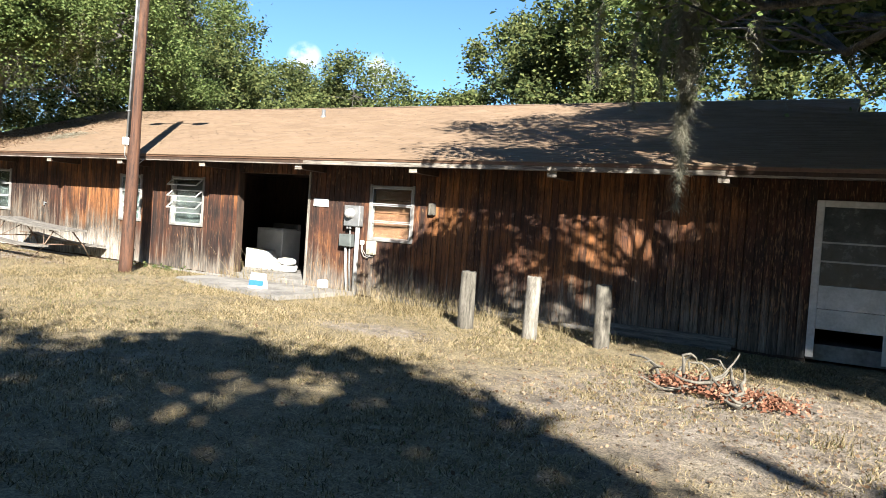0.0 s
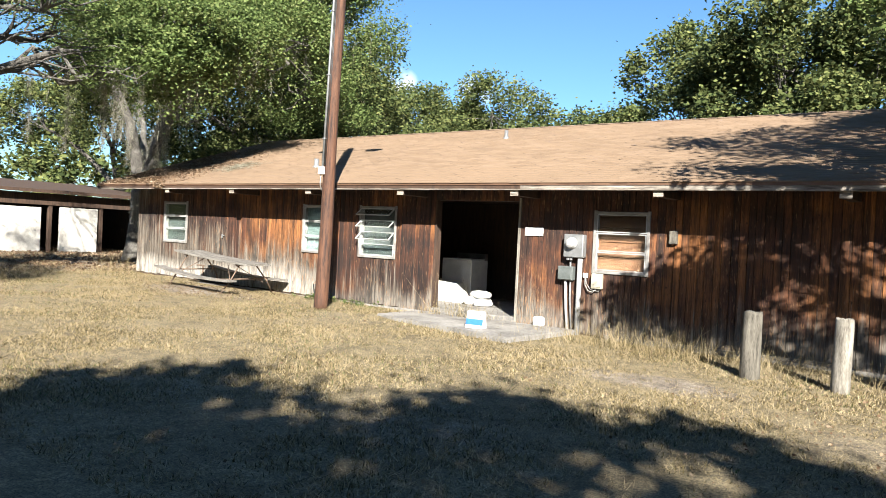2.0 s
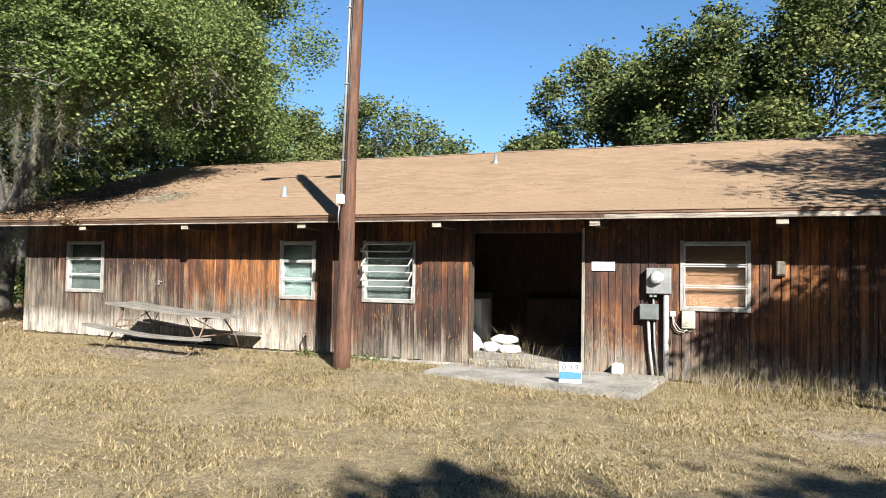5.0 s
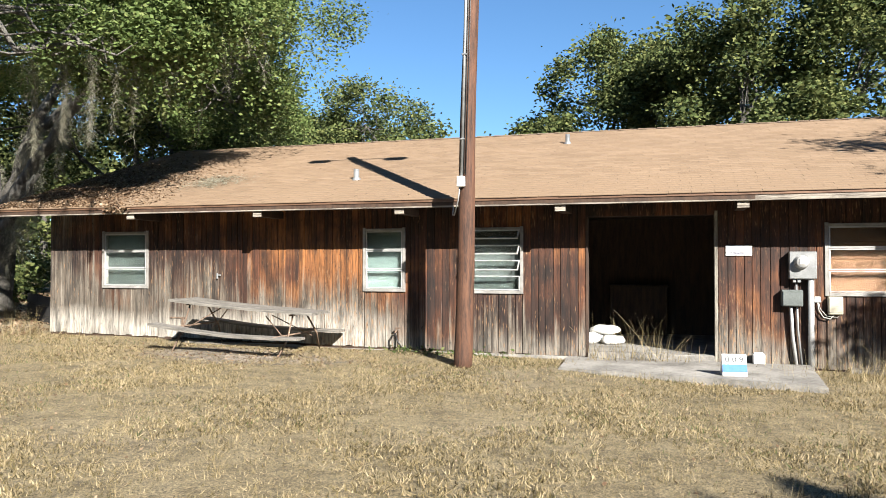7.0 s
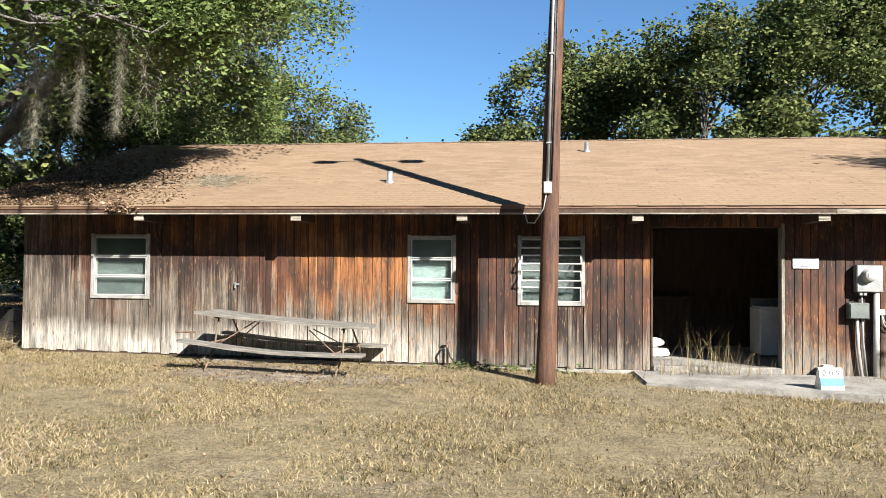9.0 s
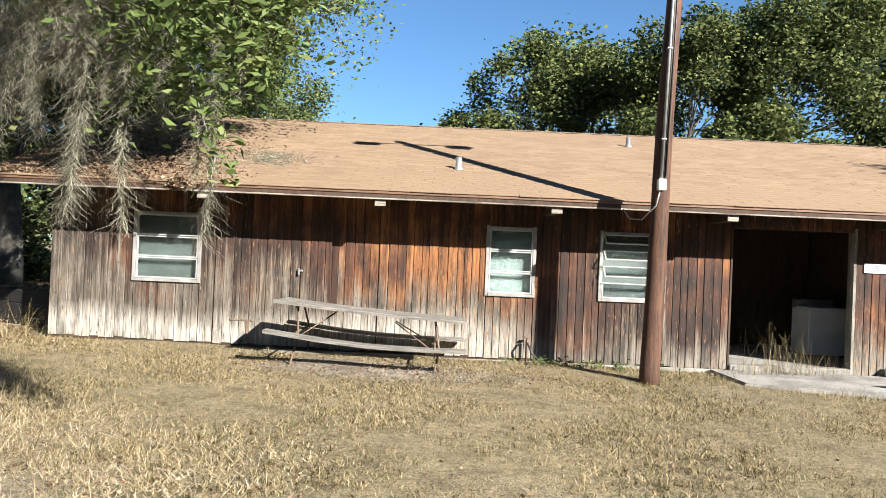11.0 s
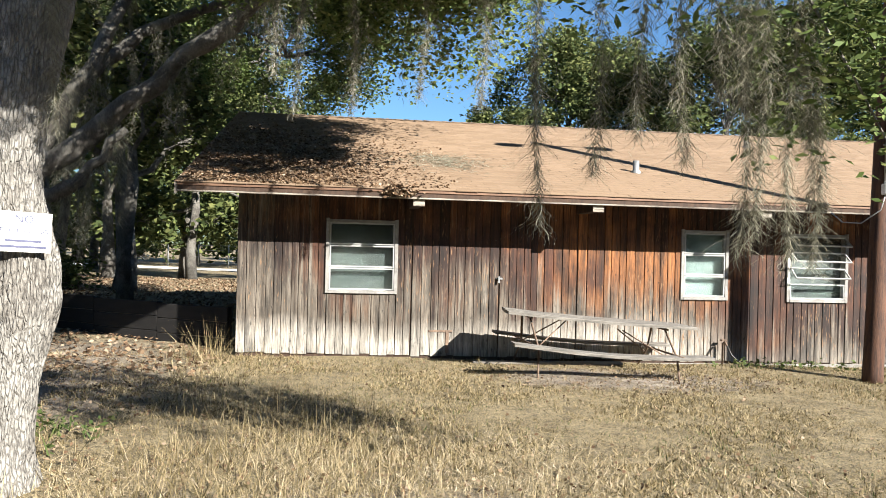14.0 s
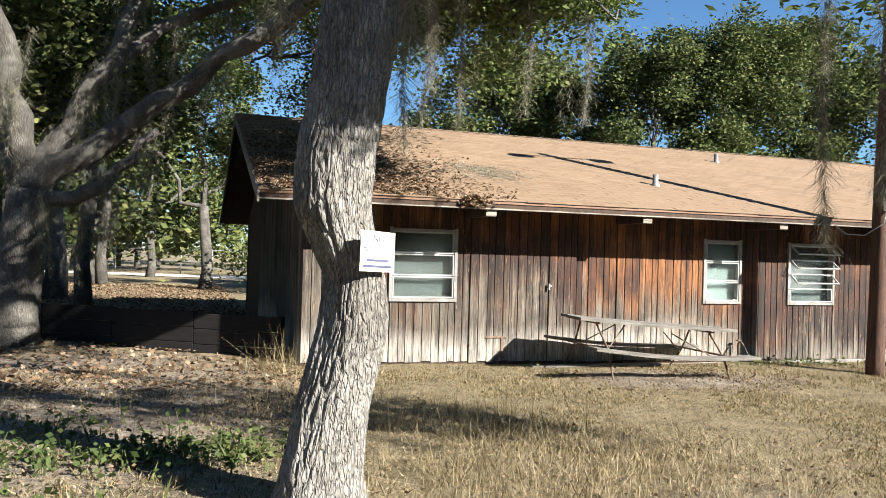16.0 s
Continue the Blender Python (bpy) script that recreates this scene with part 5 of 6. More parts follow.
# shade tree behind the camera's way
oak("live oak standing in the yard opposite the building",
    [(3.9, -9.5, -0.2), (3.8, -9.4, 1.2), (3.6, -9.3, 2.6), (3.5, -9.2, 3.8)], [0.6, 0.45, 0.4, 0.36],
    [(3.7, -9.0, 8.0, 4.0, 3.0, 2.2), (0.9, -8.1, 7.4, 2.8, 2.2, 1.6), (6.7, -8.0, 7.6, 2.6, 2.4, 1.8), (3.3, -11.5, 7.6, 3.2, 2.6, 2.2), (-0.5, -10.6, 7.4, 2.4, 2.2, 1.4), (4.0, -4.6, 7.5, 2.7, 1.3, 1.0), (0.3, -6.0, 7.4, 2.0, 1.2, 0.9), (6.2, -5.6, 7.5, 1.8, 1.5, 1.0)],
    25000, 0.26, 0, 1.0, FARBARK, LEAF, 0.4, 80)

# unseen woods added behind the camera's way, closing the yard and blocking low sky light
for k in range(15):
    a = math.radians(95 + k * 12.5)
    d = 27 + 5 * math.sin(k * 2.1)
    bx, by = -11 + d * 1.25 * math.sin(a), 2 + d * math.cos(a)
    h = 7.0 + 1.2 * math.sin(k * 1.3)
    oak("unseen oak added across the yard to block low sky light", [(bx, by, gz(bx) - 0.2), (bx, by, 1.6), (bx + 0.2, by, h * 0.55)], [0.42, 0.32, 0.24],
        [(bx, by, h, 4.4, 3.4, 3.0), (bx + 3.4, by, h * 0.55, 3.2, 2.6, 2.6), (bx - 3.4, by + 0.5, h * 0.55, 3.2, 2.6, 2.6), (bx + 0.5, by + 1.0, 2.6, 4.6, 2.6, 2.4)] + ([(bx + 1.0, by + 1.5, h * 1.25, 3.6, 3.0, 2.4)] if k > 7 else []), 5000, 0.66, 0, cluster=0.6)


# near oak with furrowed bark
def furrowed(name, pts, radii, sides, rings, material, parent, depth=0.016):
    pts, radii = np.array(pts, float), np.array(radii, float)
    s = np.linspace(0, len(pts) - 1, rings)
    i = np.minimum(s.astype(int), len(pts) - 2)
    f = (s - i)[:, None]
    f2 = f
    C = pts[i] * (1 - f2) + pts[i + 1] * f2
    C[:, 2] = (pts[i, 2] * (1 - f[:, 0]) + pts[i + 1, 2] * f[:, 0])
    R = radii[i] * (1 - f2[:, 0]) + radii[i + 1] * f2[:, 0]
    ker = np.ones(15) / 15
    for a in (0, 1):
        C[:, a] = np.convolve(np.pad(C[:, a], 7, mode="edge"), ker, "valid")
    R = np.convolve(np.pad(R, 7, mode="edge"), ker, "valid")
    V = np.zeros((rings, sides, 3))
    for k in range(rings):
        for j in range(sides):
            a = 2 * math.pi * j / sides
            ca, sa = math.cos(a), math.sin(a)
            z = C[k, 2]
            q = Vector((ca * 9, sa * 9, z * 4.5))
            warp = noise.noise(Vector((ca * 4, sa * 4, z * 6))) * 0.45
            n = abs(noise.noise(q + Vector((warp, -warp, 0.4 * warp)))) * 1.7 + 0.35 * abs(noise.noise(q * 2.3))
            lump = noise.noise(Vector((ca * 1.2, sa * 1.2, z * 1.1))) * 0.035
            r = R[k] + lump + depth * (min(n, 0.62) - 0.4) * 2
            V[k, j] = C[k] + np.array((ca * r, sa * r, 0))
    idx = np.arange(rings * sides).reshape(rings, sides)
    nx = np.roll(idx, -1, 1)
    F = np.stack([idx[:-1], nx[:-1], nx[1:], idx[1:]], -1).reshape(-1, 4)
    ob = new(name, fast_mesh(name, V.reshape(-1, 3), F, material, True))
    ob.parent = parent
    return ob


T1 = [(-22.62, 5.79, 0.1), (-22.61, 5.79, 0.5), (-22.56, 5.79, 0.95), (-22.46, 5.79, 1.42), (-22.45, 5.79, 1.72), (-22.59, 5.79, 2.13), (-22.58, 5.79, 2.5), (-22.47, 5.81, 3.15), (-22.38, 5.84, 3.8), (-22.3, 5.94, 4.5)]
# a low spray of leaves that droops over the lawn
spray = []
for cx, cy, cz, sp, n in ((-17.65, 4.75, 3.35, 0.22, 260), (-17.35, 4.7, 3.05, 0.17, 200), (-17.85, 4.8, 3.0, 0.16, 160), (-17.5, 4.6, 2.75, 0.15, 130), (-17.42, 4.55, 2.45, 0.1, 60), (-17.38, 4.5, 2.22, 0.07, 30), (-18.3, 4.9, 3.5, 0.25, 260), (-18.75, 5.1, 3.7, 0.28, 300), (-18.1, 4.7, 2.5, 0.09, 40), (-19.1, 5.3, 3.9, 0.35, 360), (-17.9, 4.4, 3.8, 0.35, 380), (-18.6, 4.6, 4.1, 0.4, 420), (-17.3, 4.3, 3.9, 0.3, 260), (-17.1, 4.2, 3.5, 0.2, 160), (-17.55, 4.6, 3.3, 0.3, 380), (-18.0, 4.8, 3.6, 0.3, 380), (-17.6, 4.4, 2.95, 0.2, 180)):
    spray.append(np.array((cx, cy, cz)) + prng.normal(0, sp, (n, 3)))
near_oak = oak("near live oak with deeply furrowed grey bark and mossy boughs", T1, [0.4] * 9 + [0.27],
    [(-19.6, 5.6, 5.8, 1.7, 1.4, 0.9), (-20.7, 8.6, 6.0, 2.0, 1.5, 1.0, 0.5), (-22.2, 4.6, 7.2, 2.4, 1.8, 1.2, 0.4), (-23.6, 7.6, 7.4, 1.8, 1.6, 1.1, 0.3), (-19.0, 9.3, 5.0, 0.9, 0.8, 0.7), (-21.3, 10.0, 5.2, 1.2, 0.9, 0.8), (-16.3, 1.7, 5.0, 1.3, 0.8, 0.5), (-18.0, 2.2, 5.6, 1.5, 1.0, 0.6), (-19.8, 3.6, 6.8, 2.0, 1.6, 1.1), (-20.3, 3.0, 5.3, 1.4, 1.0, 0.7, 2.6), (-20.7, 3.6, 4.7, 1.1, 0.8, 0.5, 3.0), (-18.9, 8.0, 6.4, 1.5, 1.5, 0.9), (-19.9, 6.6, 7.4, 2.0, 1.6, 1.0)],
    54000, 0.085, 0, 1.0, FARBARK, LEAF, 0.26, 60, smooth_trunk=True, leaf_w=0.62, extra=np.concatenate(spray))
furrowed("bole", T1, [0.36, 0.257, 0.22, 0.218, 0.19, 0.226, 0.237, 0.245, 0.257, 0.247], 190, 330, BARK, near_oak)
bm = bmesh.new()
for tip in ((-17.5, 4.6, 2.9), (-18.2, 4.9, 3.0), (-18.9, 5.2, 3.5), (-17.4, 4.5, 2.2), (-17.2, 4.3, 3.6)):
    mid = ((-20.2 + tip[0]) / 2, (5.8 + tip[1]) / 2, 4.6)
    tube(bm, wiggle((-20.6, 6.0, 5.2), mid, 5, 0.04), list(np.linspace(0.04, 0.02, 5)), 6, False)
    tube(bm, wiggle(mid, tip, 6, 0.03, 0.2), list(np.linspace(0.02, 0.004, 6)), 6, False)
tube(bm, wiggle((-22.4, 5.75, 4.3), (-20.6, 6.0, 5.2), 5, 0.04), list(np.linspace(0.12, 0.04, 5)), 8, False)
part("bough", bm, BARK, near_oak, smooth=True)


CORDS = [(-18.25, 4.6, 3.5, 1.95, 0.06), (-18.32, 4.65, 3.3, 1.85, 0.045), (-18.0, 4.7, 3.4, 1.85, 0.05), (-17.62, 5.05, 3.2, 1.78, 0.055), (-17.7, 5.0, 3.0, 2.2, 0.06), (-18.6, 4.8, 3.7, 2.35, 0.12), (-18.8, 4.9, 3.8, 2.5, 0.13), (-19.0, 5.1, 3.9, 2.3, 0.1), (-18.45, 4.7, 3.8, 2.7, 0.16), (-18.15, 4.9, 3.7, 2.7, 0.12), (-19.3, 5.3, 4.0, 2.0, 0.05), (-17.85, 4.8, 3.3, 2.5, 0.1), (-18.9, 9.4, 4.9, 3.5, 0.1), (-19.6, 9.6, 5.0, 3.6, 0.1), (-20.4, 9.8, 5.2, 3.4, 0.09), (-21.0, 9.2, 5.2, 3.3, 0.1), (-21.2, 8.4, 5.4, 3.5, 0.14), (-22.2, 5.45, 4.4, 3.1, 0.06), (-22.2, 5.6, 4.0, 2.5, 0.05), (-22.95, 5.5, 4.2, 3.2, 0.05)]
V, F = moss_cords(CORDS, 620, 0.002, 4)
ms = new("moss", fast_mesh("moss", V, F, MOSS))
ms.parent = near_oak
tagged(ms, "curly grey Spanish moss hanging in cords", kind="stuff")
BIG = []
for line, r in BIG_BOUGHS:
    for a, b in zip(line, line[1:]):
        for k in range(9):
            t = prng.uniform(0, 1)
            p0 = np.array(a) * (1 - t) + np.array(b) * t + prng.normal(0, 0.12, 3)
            BIG.append((p0[0], p0[1], p0[2] + 0.1, p0[2] + 0.1 - prng.uniform(0.4, 1.5), prng.uniform(0.06, 0.16)))
V, F = moss_cords(BIG, 170, 0.0028, 4)
ms = new("hanging_moss", fast_mesh("hanging_moss", V, F, MOSS))
tagged(ms, "grey-green Spanish moss draped from the big oak's limbs", "moss", kind="stuff")
# moss trailing over the shaded roof end
V, F = moss_cords([(-2.44, 10.30, 6.35, 2.92, 0.18), (-2.38, 10.23, 5.30, 2.00, 0.09), (-2.31, 10.36, 5.96, 3.32, 0.20), (-2.40, 10.30, 5.56, 2.39, 0.15), (-2.42, 10.32, 5.82, 2.79, 0.18), (-3.30, 11.09, 5.56, 3.45, 0.06), (-3.96, 11.35, 5.82, 3.84, 0.07), (-1.58, 10.56, 5.82, 3.71, 0.10), (-2.77, 10.69, 5.96, 3.58, 0.09)], 800, 0.0026)
ms = new("hanging_moss", fast_mesh("hanging_moss", V, F, MOSS))
tagged(ms, "long grey Spanish moss trailing from the boughs overhead", "moss", kind="stuff")


# ---------- grass, weeds and litter ----------
def blades(x, y, h, width, lean=0.5, z=None, drop=0.0):
    n = len(x)
    z = ground_z(x, y) - 0.02 if z is None else z
    a, b = prng.uniform(0, 6.28, n), prng.uniform(0, 6.28, n)
    s = np.stack([np.cos(a), np.sin(a), 0 * a], -1) * (width * 0.5 * prng.uniform(0.6, 1.4, n))[:, None]
    ln = np.abs(prng.normal(0, lean, n)) * h
    d = np.stack([np.cos(b) * ln, np.sin(b) * ln, h], -1)
    P = np.stack([x, y, z], -1)
    V = np.stack([P - s, P + s, P + d + s * 0.12, P + d - s * 0.12], 1).reshape(-1, 3)
    F = np.arange(4 * n).reshape(n, 4)
    return V, F


def field(x, y):
    return 0.5 + 0.25 * np.sin(x * 0.9 + 1.3 * np.sin(y * 0.7)) + 0.25 * np.sin(y * 1.4 + x * 0.35 + 2 * np.sin(x * 0.5))


def free(x, y):
    """Open lawn: not under the house, the slab or the trunk."""
    return (y < 11.66) & ~((x > -11.9) & (x < -8.5) & (y > 9.7 + 0.22 * (-8.6 - x))) & (np.hypot(x + 22.62, y - 5.65) > 0.38)


def bare(x, y):
    e = np.exp(-(((x + 16.8) / 1.9) ** 2 + ((y - 10.1) / 0.9) ** 2)) * 1.3
    e += np.exp(-(((x + 1.0) / 2.6) ** 2 + ((y - 7.2) / 2.4) ** 2)) * 0.9
    e += np.exp(-(((x + 20.0) / 2.6) ** 2 + ((y - 4.9) / 1.5) ** 2)) * 0.95
    e += np.exp(-(((x + 24.5) / 2.5) ** 2 + ((y - 9.0) / 3.5) ** 2)) * 1.1
    return e


def scatter(n, x0, x1, y0, y1, keep):
    x, y = prng.uniform(x0, x1, n), prng.uniform(y0, y1, n)
    ok = free(x, y) & (prng.uniform(0, 1, n) < keep(x, y))
    return x[ok], y[ok]


def stuff(name, VF, material, label, category):
    return tagged(new(name, fast_mesh(name, VF[0], VF[1], material)), label, category, kind="stuff")


def speckle(x, y, cell, seed):
    """Smooth random values, 0 to 1, that vary over the given distance."""
    table = np.random.default_rng(seed).uniform(0, 1, (256, 256))
    u, v = x / cell + 1000.0, y / cell + 1000.0
    i, j = np.floor(u).astype(int), np.floor(v).astype(int)
    f, g = u - i, v - j
    f, g = f * f * (3 - 2 * f), g * g * (3 - 2 * g)
    p = lambda a, b: table[(i + a) % 256, (j + b) % 256]
    return (p(0, 0) * (1 - f) + p(1, 0) * f) * (1 - g) + (p(0, 1) * (1 - f) + p(1, 1) * f) * g


def tussock(x, y):
    return 0.72 * speckle(x, y, 0.06, 3) + 0.2 * speckle(x, y, 0.2, 4) + 0.08 * speckle(x, y, 0.9, 5)


x, y = scatter(540000, -28, 3, 2.4, 11.7, lambda x, y: np.clip((tussock(x, y) - 0.2) * 3.2 - 0.75 * bare(x, y), 0.05, 1))
tus = tussock(x, y)
h = prng.uniform(0.014, 0.045, len(x)) * (0.35 + 1.7 * np.clip(tus - 0.2, 0, 1))
stuff("lawn_grass", blades(x, y, h, 0.0105, 1.3), GRASS, "short dry straw-coloured lawn grass in small tussocks", "grass")
x, y = scatter(90000, -30, 3, 2.4, 11.7, lambda x, y: np.clip(1.1 * field(x * 0.8 + 3, y * 1.1) - 0.35 - 0.4 * bare(x, y), 0, 1) * np.clip(tussock(x, y) * 2.4 - 0.7, 0, 1))
stuff("green_grass", blades(x, y, prng.uniform(0.02, 0.05, len(x)), 0.01, 1.0), GREENGRASS, "thin green grass among the dry lawn", "grass")
# tufts of taller straw
tx, ty = scatter(1500, -30, 3, 3.0, 11.6, lambda x, y: np.clip(0.25 + 0.6 * field(x * 1.2, y * 1.5) - 0.5 * bare(x, y), 0.02, 1))
n = 16
x, y = np.repeat(tx, n) + prng.normal(0, 0.035, n * len(tx)), np.repeat(ty, n) + prng.normal(0, 0.035, n * len(tx))
stuff("straw_tufts", blades(x, y, prng.uniform(0.04, 0.12, len(x)), 0.006, 0.6), GRASS, "taller tufts of dry straw in the lawn", "grass")


def weed_patch(patches):
    X, Y, H = [], [], []
    for cx, cy, sx, sy, n, hh in patches:
        X.append(prng.normal(cx, sx, n)), Y.append(np.minimum(prng.normal(cy, sy, n), 11.68 if cx < -12 or cx > -9.5 else 12.6)), H.append(prng.uniform(0.35, 1.0, n) * hh)
    return np.concatenate(X), np.concatenate(Y), np.concatenate(H)


x, y, h = weed_patch([(-7.2, 11.2, 0.9, 0.25, 420, 0.45), (-7.4, 10.9, 0.7, 0.25, 420, 0.6), (-6.9, 11.0, 0.5, 0.2, 60, 1.0), (-5.4, 11.2, 0.7, 0.2, 200, 0.6), (-5.6, 10.9, 0.9, 0.35, 420, 0.4), (-4.0, 10.6, 0.7, 0.3, 200, 0.35), (-6.6, 11.3, 0.3, 0.2, 26, 0.8), (-5.0, 10.9, 0.4, 0.2, 22, 0.75), (-3.7, 10.8, 0.3, 0.2, 16, 0.7), (-22.25, 11.4, 0.16, 0.25, 130, 0.85), (-22.1, 11.1, 0.5, 0.4, 200, 0.4),
    (-20.9, 7.7, 0.5, 0.4, 330, 0.5), (-21.4, 7.9, 0.3, 0.3, 120, 0.6), (-20.1, 6.3, 0.9, 0.6, 900, 0.32), (-21.0, 5.2, 0.9, 0.5, 1000, 0.34), (-21.6, 9.4, 0.5, 0.4, 200, 0.3), (-23.4, 9.2, 0.9, 0.7, 260, 0.28), (-19.2, 5.0, 0.8, 0.5, 500, 0.24), (-21.7, 4.5, 0.7, 0.5, 1500, 0.3), (-20.6, 4.3, 0.8, 0.4, 1200, 0.22), (-21.2, 6.4, 0.6, 0.5, 900, 0.3), (-0.2, 6.95, 0.1, 0.1, 90, 0.28), (-0.9, 8.3, 0.15, 0.12, 80, 0.4), (-12.2, 10.9, 0.4, 0.2, 160, 0.25), (-14.0, 11.3, 0.6, 0.15, 160, 0.22), (-9.0, 9.6, 0.7, 0.12, 160, 0.25), (-8.0, 10.3, 0.5, 0.4, 260, 0.26), (-11.0, 9.95, 0.6, 0.15, 200, 0.22)])
stuff("dry_weeds", blades(x, y, h * 0.72, 0.006, 0.85), GRASS, "tall dry straw weeds along walls and trunk", "weeds")
# straw trodden flat near the oak
x, y = scatter(60000, -23.5, -16.5, 2.4, 7.6, lambda x, y: np.clip(1.2 - ((x + 20.2) / 3.2) ** 2 - ((y - 4.8) / 2.4) ** 2, 0, 1) * np.clip(2.2 * speckle(x, y, 0.3, 9) - 0.3, 0, 1))
stuff("flat_straw", blades(x, y, prng.uniform(0.02, 0.06, len(x)), 0.007, 2.6), PALESTRAW, "bleached straw lying flat on the ground", "grass")
x, y, h = weed_patch([(-10.95, 11.55, 0.3, 0.12, 60, 0.8), (-10.7, 11.5, 0.25, 0.1, 60, 0.5), (-11.4, 11.4, 0.25, 0.1, 60, 0.3), (-10.3, 11.5, 0.15, 0.08, 26, 0.4)])
stuff("bay_weeds", blades(x, y, h, 0.006, 0.55, 0.2 + 0 * x), GRASS, "dry seeding weeds growing from the slab's edge", "weeds")
x, y, h = weed_patch([(-24.2, 7.1, 0.5, 0.2, 120, 0.17), (-23.5, 7.2, 0.4, 0.2, 110, 0.16), (-24.6, 7.9, 0.5, 0.3, 70, 0.2), (-23.0, 7.0, 0.3, 0.2, 60, 0.22), (-25.0, 5.6, 0.6, 0.4, 200, 0.2), (-13.8, 11.4, 0.6, 0.12, 70, 0.12)])
stuff("green_weeds", blades(x, y, h, 0.02, 0.6), GREENGRASS, "low leafy green weeds by the oak", "weeds")
pts = np.stack([x, y, ground_z(x, y) + h * prng.uniform(0.3, 1.0, len(x))], -1)
stuff("weed_leaves", leaves(np.repeat(pts, 3, 0) + prng.normal(0, 0.03, (3 * len(pts), 3)), 0.06), GREENGRASS, "small green weed leaves by the oak", "weeds")

# fallen leaves
x, y = scatter(60000, -30, 3.4, 2.6, 11.7, lambda x, y: np.clip(0.03 + 0.8 * bare(x, y), 0, 1))
stuff("leaf_litter", leaves(np.stack([x, y, ground_z(x, y) + prng.uniform(0.0, 0.03, len(x))], -1), 0.033, 1.3, 0.15), LITTER, "brown and bleached fallen oak leaves", "leaf litter")
n = 26000
x, y = prng.uniform(-34, -22, n), prng.uniform(10, 34, n)
stuff("wood_litter", leaves(np.stack([x, y, ground_z(x, y) + prng.uniform(0.0, 0.03, n)], -1), 0.075, 1.3, 0.15), LITTER, "brown fallen leaves on the wood floor", "leaf litter")
u = np.abs(prng.normal(0, 1.9, 11000))
x = ROOF_L + np.abs(prng.normal(0, 1.5, 11000))
ok = (u < 5.6) & (x < -19.1 + 0.3 * np.sin(u * 3))
x, u = x[ok], u[ok]
stuff("roof_litter", leaves(np.stack([x, EAVE_Y + u, EAVE_Z + SLOPE * u + prng.uniform(0.012, 0.03, len(x))], -1), 0.046, 1.3, 0.15), LITTER, "dead leaves lying on the roof's end", "leaf litter")
n = 700
x, u = prng.normal(-18.9, 0.35, n), prng.normal(1.75, 0.28, n)
o = np.stack([x, EAVE_Y + u, EAVE_Z + SLOPE * u + 0.02], -1)
V, F = hair(np.zeros((n, 3)), prng.uniform(0.06, 0.22, n), 0.005, 4, 0.2, 0.02)
V = V.reshape(n, -1, 3)[:, :, [2, 0, 1]]
ang = prng.uniform(0, 6.28, n)
ca, sa = np.cos(ang)[:, None], np.sin(ang)[:, None]
vx, vy, vz = V[:, :, 0] * ca - V[:, :, 1] * sa, V[:, :, 0] * sa + V[:, :, 1] * ca, np.abs(V[:, :, 2])
V = np.stack([vx + o[:, 0, None], vy + o[:, 1, None], vz * 0.6 + SLOPE * vy + o[:, 2, None]], -1).reshape(-1, 3)
stuff("roof_twigs", (V, F), MOSS, "grey moss and twigs fallen on the shingles", "twigs")
x = prng.normal(-19.72, 0.1, 500)
stuff("eave_litter", leaves(np.stack([x, EAVE_Y - 0.02 + prng.normal(0, 0.03, 500), 2.6 + prng.normal(0, 0.035, 500)], -1), 0.06), LITTER, "clump of dead leaves caught on the eave", "leaf litter")

# brush pile
pile = thing("brush_pile", "heap of pale twisted branches over red-brown dead leaves", "brush pile")
for k in range(20):
    bm = bmesh.new()
    cx, cy = -1.95 + k * 0.055 + prng.normal(0, 0.06), 8.55 - k * 0.04 + prng.normal(0, 0.1)
    p = [np.array((cx, cy, 0.06))]
    d = np.append(prng.normal(0, 1, 2), 0.5)
    for j in range(8):
        d = d + prng.normal(0, 0.9, 3) * (1, 1, 0.8)
        d[2] = d[2] * 0.7 + (0.25 if p[-1][2] < 0.28 else -0.5)
        q = p[-1] + d / np.linalg.norm(d) * 0.085
        q[2] = max(q[2], 0.05)
        p.append(q)
    tube(bm, p, list(np.linspace(prng.uniform(0.014, 0.03), 0.008, 9)), 7)
    part("branch", bm, POSTWOOD, pile, smooth=True)
n = 2200
t = prng.uniform(0, 1, n)
x, y = -1.95 + 1.3 * t + prng.normal(0, 0.12, n), 8.45 - 0.45 * t + prng.normal(0, 0.16, n)
ob = new("leaves", fast_mesh("leaves", *leaves(np.stack([x, y, 0.04 + np.abs(prng.normal(0, 0.05, n))], -1), 0.048, 1.2), REDLITTER))
ob.parent = pile
tagged(ob, "red-brown dead leaves", kind="stuff")

# ---------- boards of the walls and shingles of the roof ----------
rng = np.random.default_rng(7)


def plank_mesh(k):
    """A one-metre board, 0.15 wide, with eased edges and a slight cup."""
    r = random.Random(k)
    bm = bmesh.new()
    e = 0.006
    prof = [(-0.075, 0.02), (-0.075, e), (-0.075 + e, 0.0), (0.0, r.uniform(-0.003, 0.003)), (0.075 - e, 0.0), (0.075, e), (0.075, 0.02)]
    a, b = [bm.verts.new((x, y, 0)) for x, y in prof], [bm.verts.new((x, y, 1)) for x, y in prof]
    for i in range(6):
        bm.faces.new((a[i], a[i + 1], b[i + 1], b[i]))
    bm.faces.new(a[::-1]), bm.faces.new(b)
    bmesh.ops.recalc_face_normals(bm, faces=bm.faces)
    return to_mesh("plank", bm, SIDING)


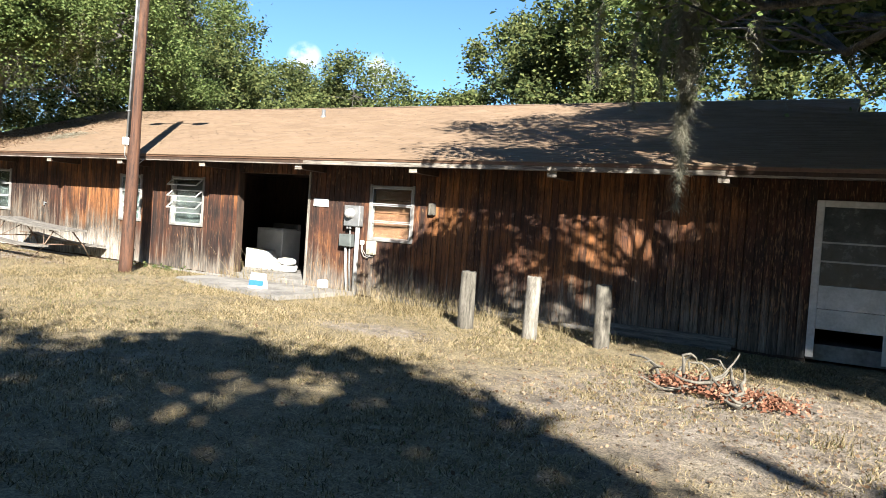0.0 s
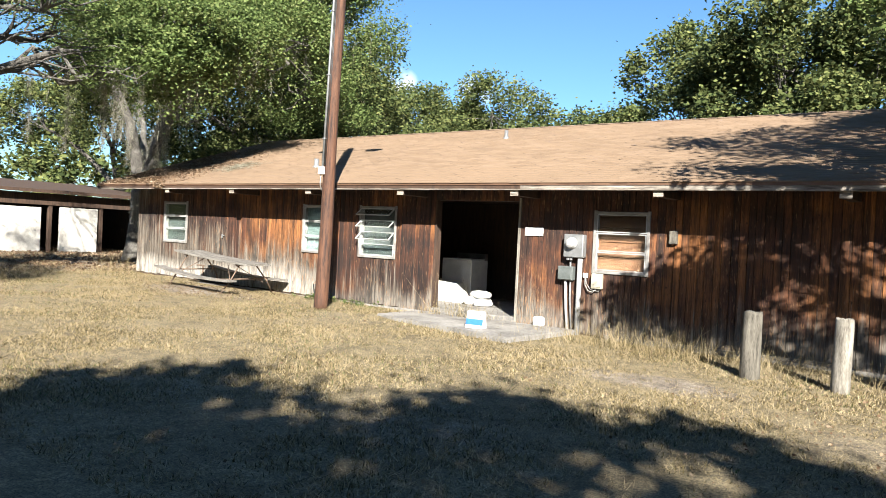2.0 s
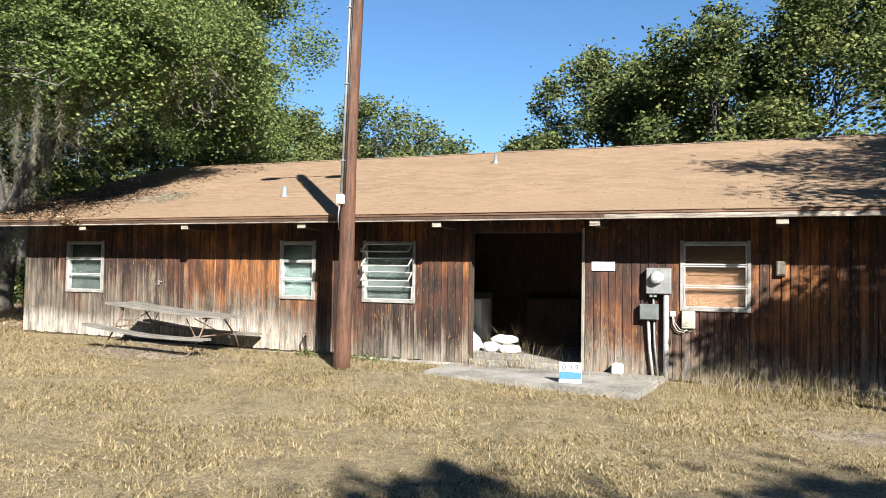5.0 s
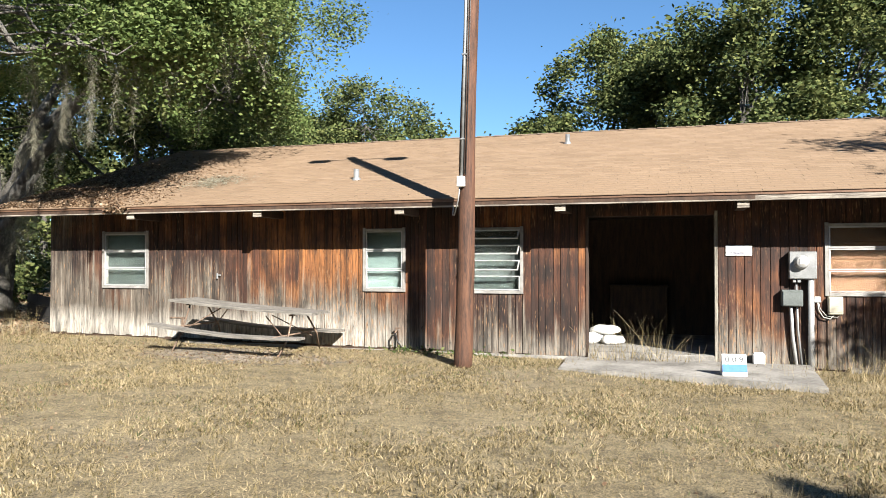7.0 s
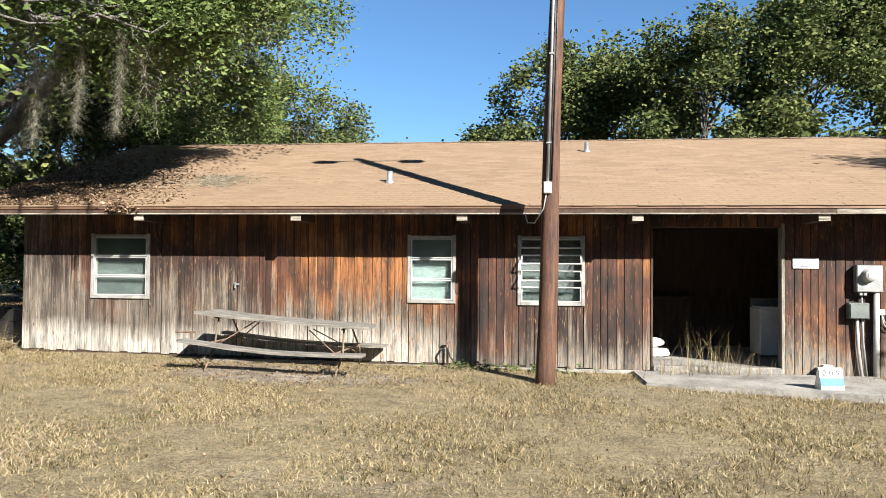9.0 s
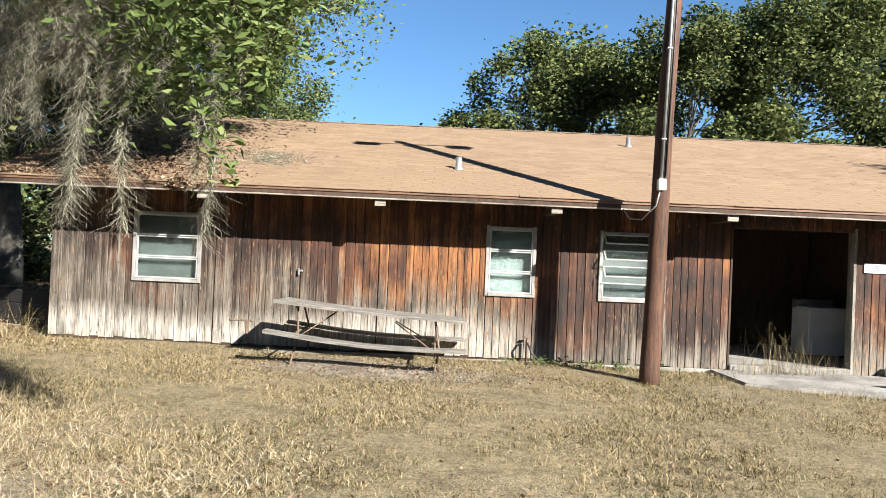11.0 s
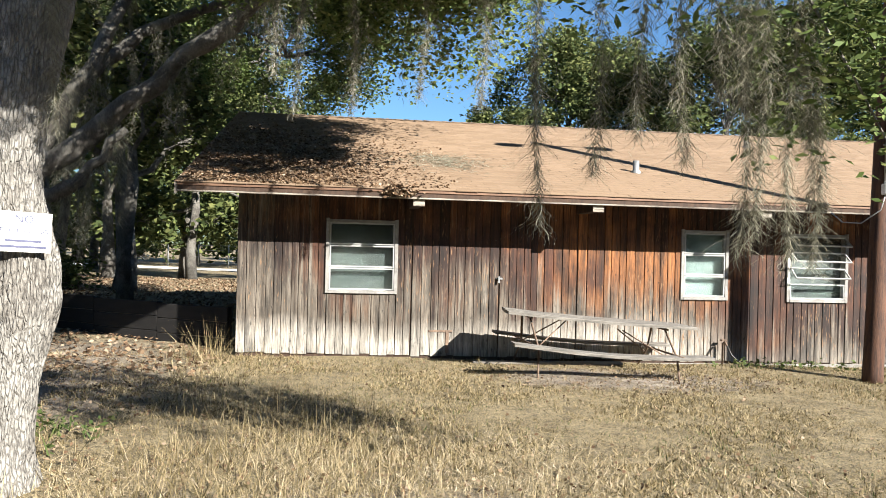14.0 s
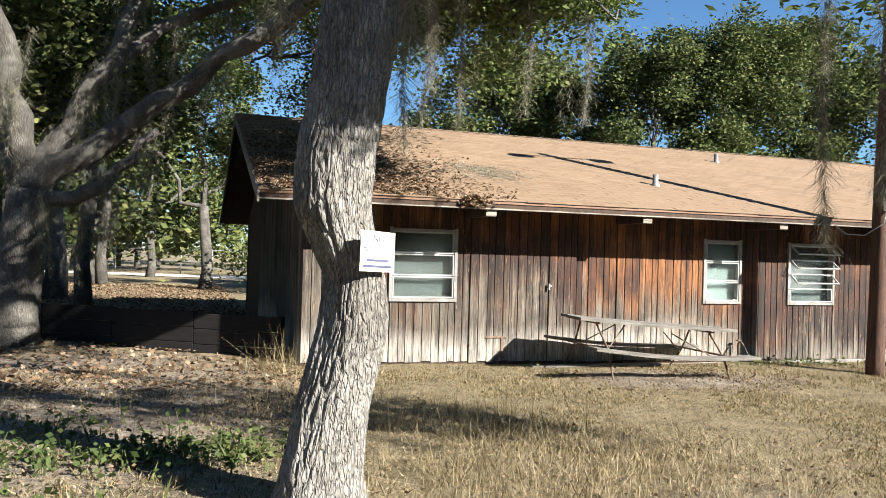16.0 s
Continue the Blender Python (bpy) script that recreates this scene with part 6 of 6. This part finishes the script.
PLANKS = [plank_mesh(k) for k in range(5)]


def plank(parent, m, width, height):
    ob = new("plank", PLANKS[int(rng.integers(5))])
    ob.parent = parent
    ob.matrix_local = m @ Matrix.Diagonal((width / 0.15, 1, height, 1))


cuts = sorted([LEFT_X, RIGHT_X, -19.47, -18.18, -17.0, -6.93, -1.7] + [x for o in OPENINGS for x in o[:2]])
for xa, xb in zip(cuts, cuts[1:]):
    hole = next((o for o in OPENINGS if o[0] - 0.01 < (xa + xb) / 2 < o[1] + 0.01), None)
    n = max(1, round((xb - xa) / 0.124))
    ws = rng.uniform(0.8, 1.2, n)
    lap = 0.012 if xa in (-19.47, -18.18, -17.0) else 0.003
    ws *= (xb - xa - 0.003 - lap) / ws.sum()
    x = xa + lap
    for w in ws:
        bottom = 0.015 + max(float(ground_z(x, 0)), 0.02) + rng.uniform(0.0, 0.03)
        spans = [(bottom, 2.56)] if hole is None else [s for s in ((bottom, hole[2]), (hole[3], 2.56)) if s[1] > s[0]]
        for s0, s1 in spans:
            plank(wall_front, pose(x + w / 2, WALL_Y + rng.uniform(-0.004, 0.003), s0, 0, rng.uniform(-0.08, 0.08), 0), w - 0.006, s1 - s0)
        x += w
y = WALL_Y + 0.03
while y < RIDGE_Y + 1.5:
    w = rng.uniform(0.13, 0.18)
    top = EAVE_Z + SLOPE * (min(y, 2 * RIDGE_Y - y) - EAVE_Y) - 0.14
    plank(wall_left, pose(LEFT_X, y + w / 2, 0.25, 0, 0, -90), w - 0.006, top - 0.25)
    y += w


# shingle tabs: thin wedges, courses overlapping up the slope
def shingles():
    exposure, tab = 0.142, 0.305
    length = math.hypot(RIDGE_Y - EAVE_Y, RIDGE_Z - EAVE_Z)
    c, s = (RIDGE_Y - EAVE_Y) / length, (RIDGE_Z - EAVE_Z) / length
    out = []
    for k in range(int(length / exposure) + 1):
        u = k * exposure
        end = ROOF_R if EAVE_Y + u * c < 15.2 else RIDGE_R
        x = ROOF_L - 0.02 - (k % 2) * tab / 2 + rng.uniform(-0.02, 0.02)
        while x < end:
            xa, xb = max(x, ROOF_L - 0.02) + 0.0018, min(x + tab, end) - 0.0018
            if xb > xa:
                du, lift = rng.uniform(-0.006, 0.006), rng.uniform(0.011, 0.018)
                out.append((xa, xb, u + du - 0.012, min(u + exposure + 0.02, length), lift))
            x += tab
    return out, c, s


TABS, RC, RS = shingles()
PROUD = np.array([[0, 0, 1], [1, 0, 1], [1, 1, 0.35], [0, 1, 0.35], [0, 0, 0], [1, 0, 0]])


def tab_verts(t):
    xa, xb, u0, u1, lift = t
    x = xa + PROUD[:, 0] * (xb - xa)
    u = u0 + PROUD[:, 1] * (u1 - u0)
    w = 0.001 + PROUD[:, 2] * lift
    return np.stack([x, EAVE_Y + u * RC - w * RS, EAVE_Z + u * RS + w * RC], -1)


TAB_FACES = np.array([[0, 1, 2, 3], [4, 5, 1, 0]])
near_tabs = [i for i, t in enumerate(TABS) if -17.5 < t[0] < -8.0 and t[2] < 1.3][:290]
chosen = set(near_tabs)
rest = [t for i, t in enumerate(TABS) if i not in chosen]
V = np.concatenate([tab_verts(t) for t in rest])
F = np.concatenate([TAB_FACES + 6 * i for i in range(len(rest))])
ob = new("shingles", fast_mesh("shingles", V, F, SHINGLE))
ob.parent = roof
tagged(ob, kind="stuff")
for i in near_tabs:
    ob = new("shingle", fast_mesh("shingle", tab_verts(TABS[i]), TAB_FACES, SHINGLE))
    ob.parent = roof
# ridge caps and the back slope
bm = bmesh.new()
x = ROOF_L
while x < RIDGE_R - 0.2:
    z = RIDGE_Z + 0.012
    vs = [bm.verts.new(p) for p in ((x, RIDGE_Y - 0.14, z - 0.03), (x + 0.2, RIDGE_Y - 0.14, z - 0.036), (x + 0.2, RIDGE_Y, z + 0.004), (x, RIDGE_Y, z + 0.014), (x, RIDGE_Y + 0.14, z - 0.03), (x + 0.2, RIDGE_Y + 0.14, z - 0.036))]
    bm.faces.new((vs[0], vs[1], vs[2], vs[3])), bm.faces.new((vs[3], vs[2], vs[5], vs[4]))
    x += 0.198
part("ridge_cap", bm, SHINGLE, roof)
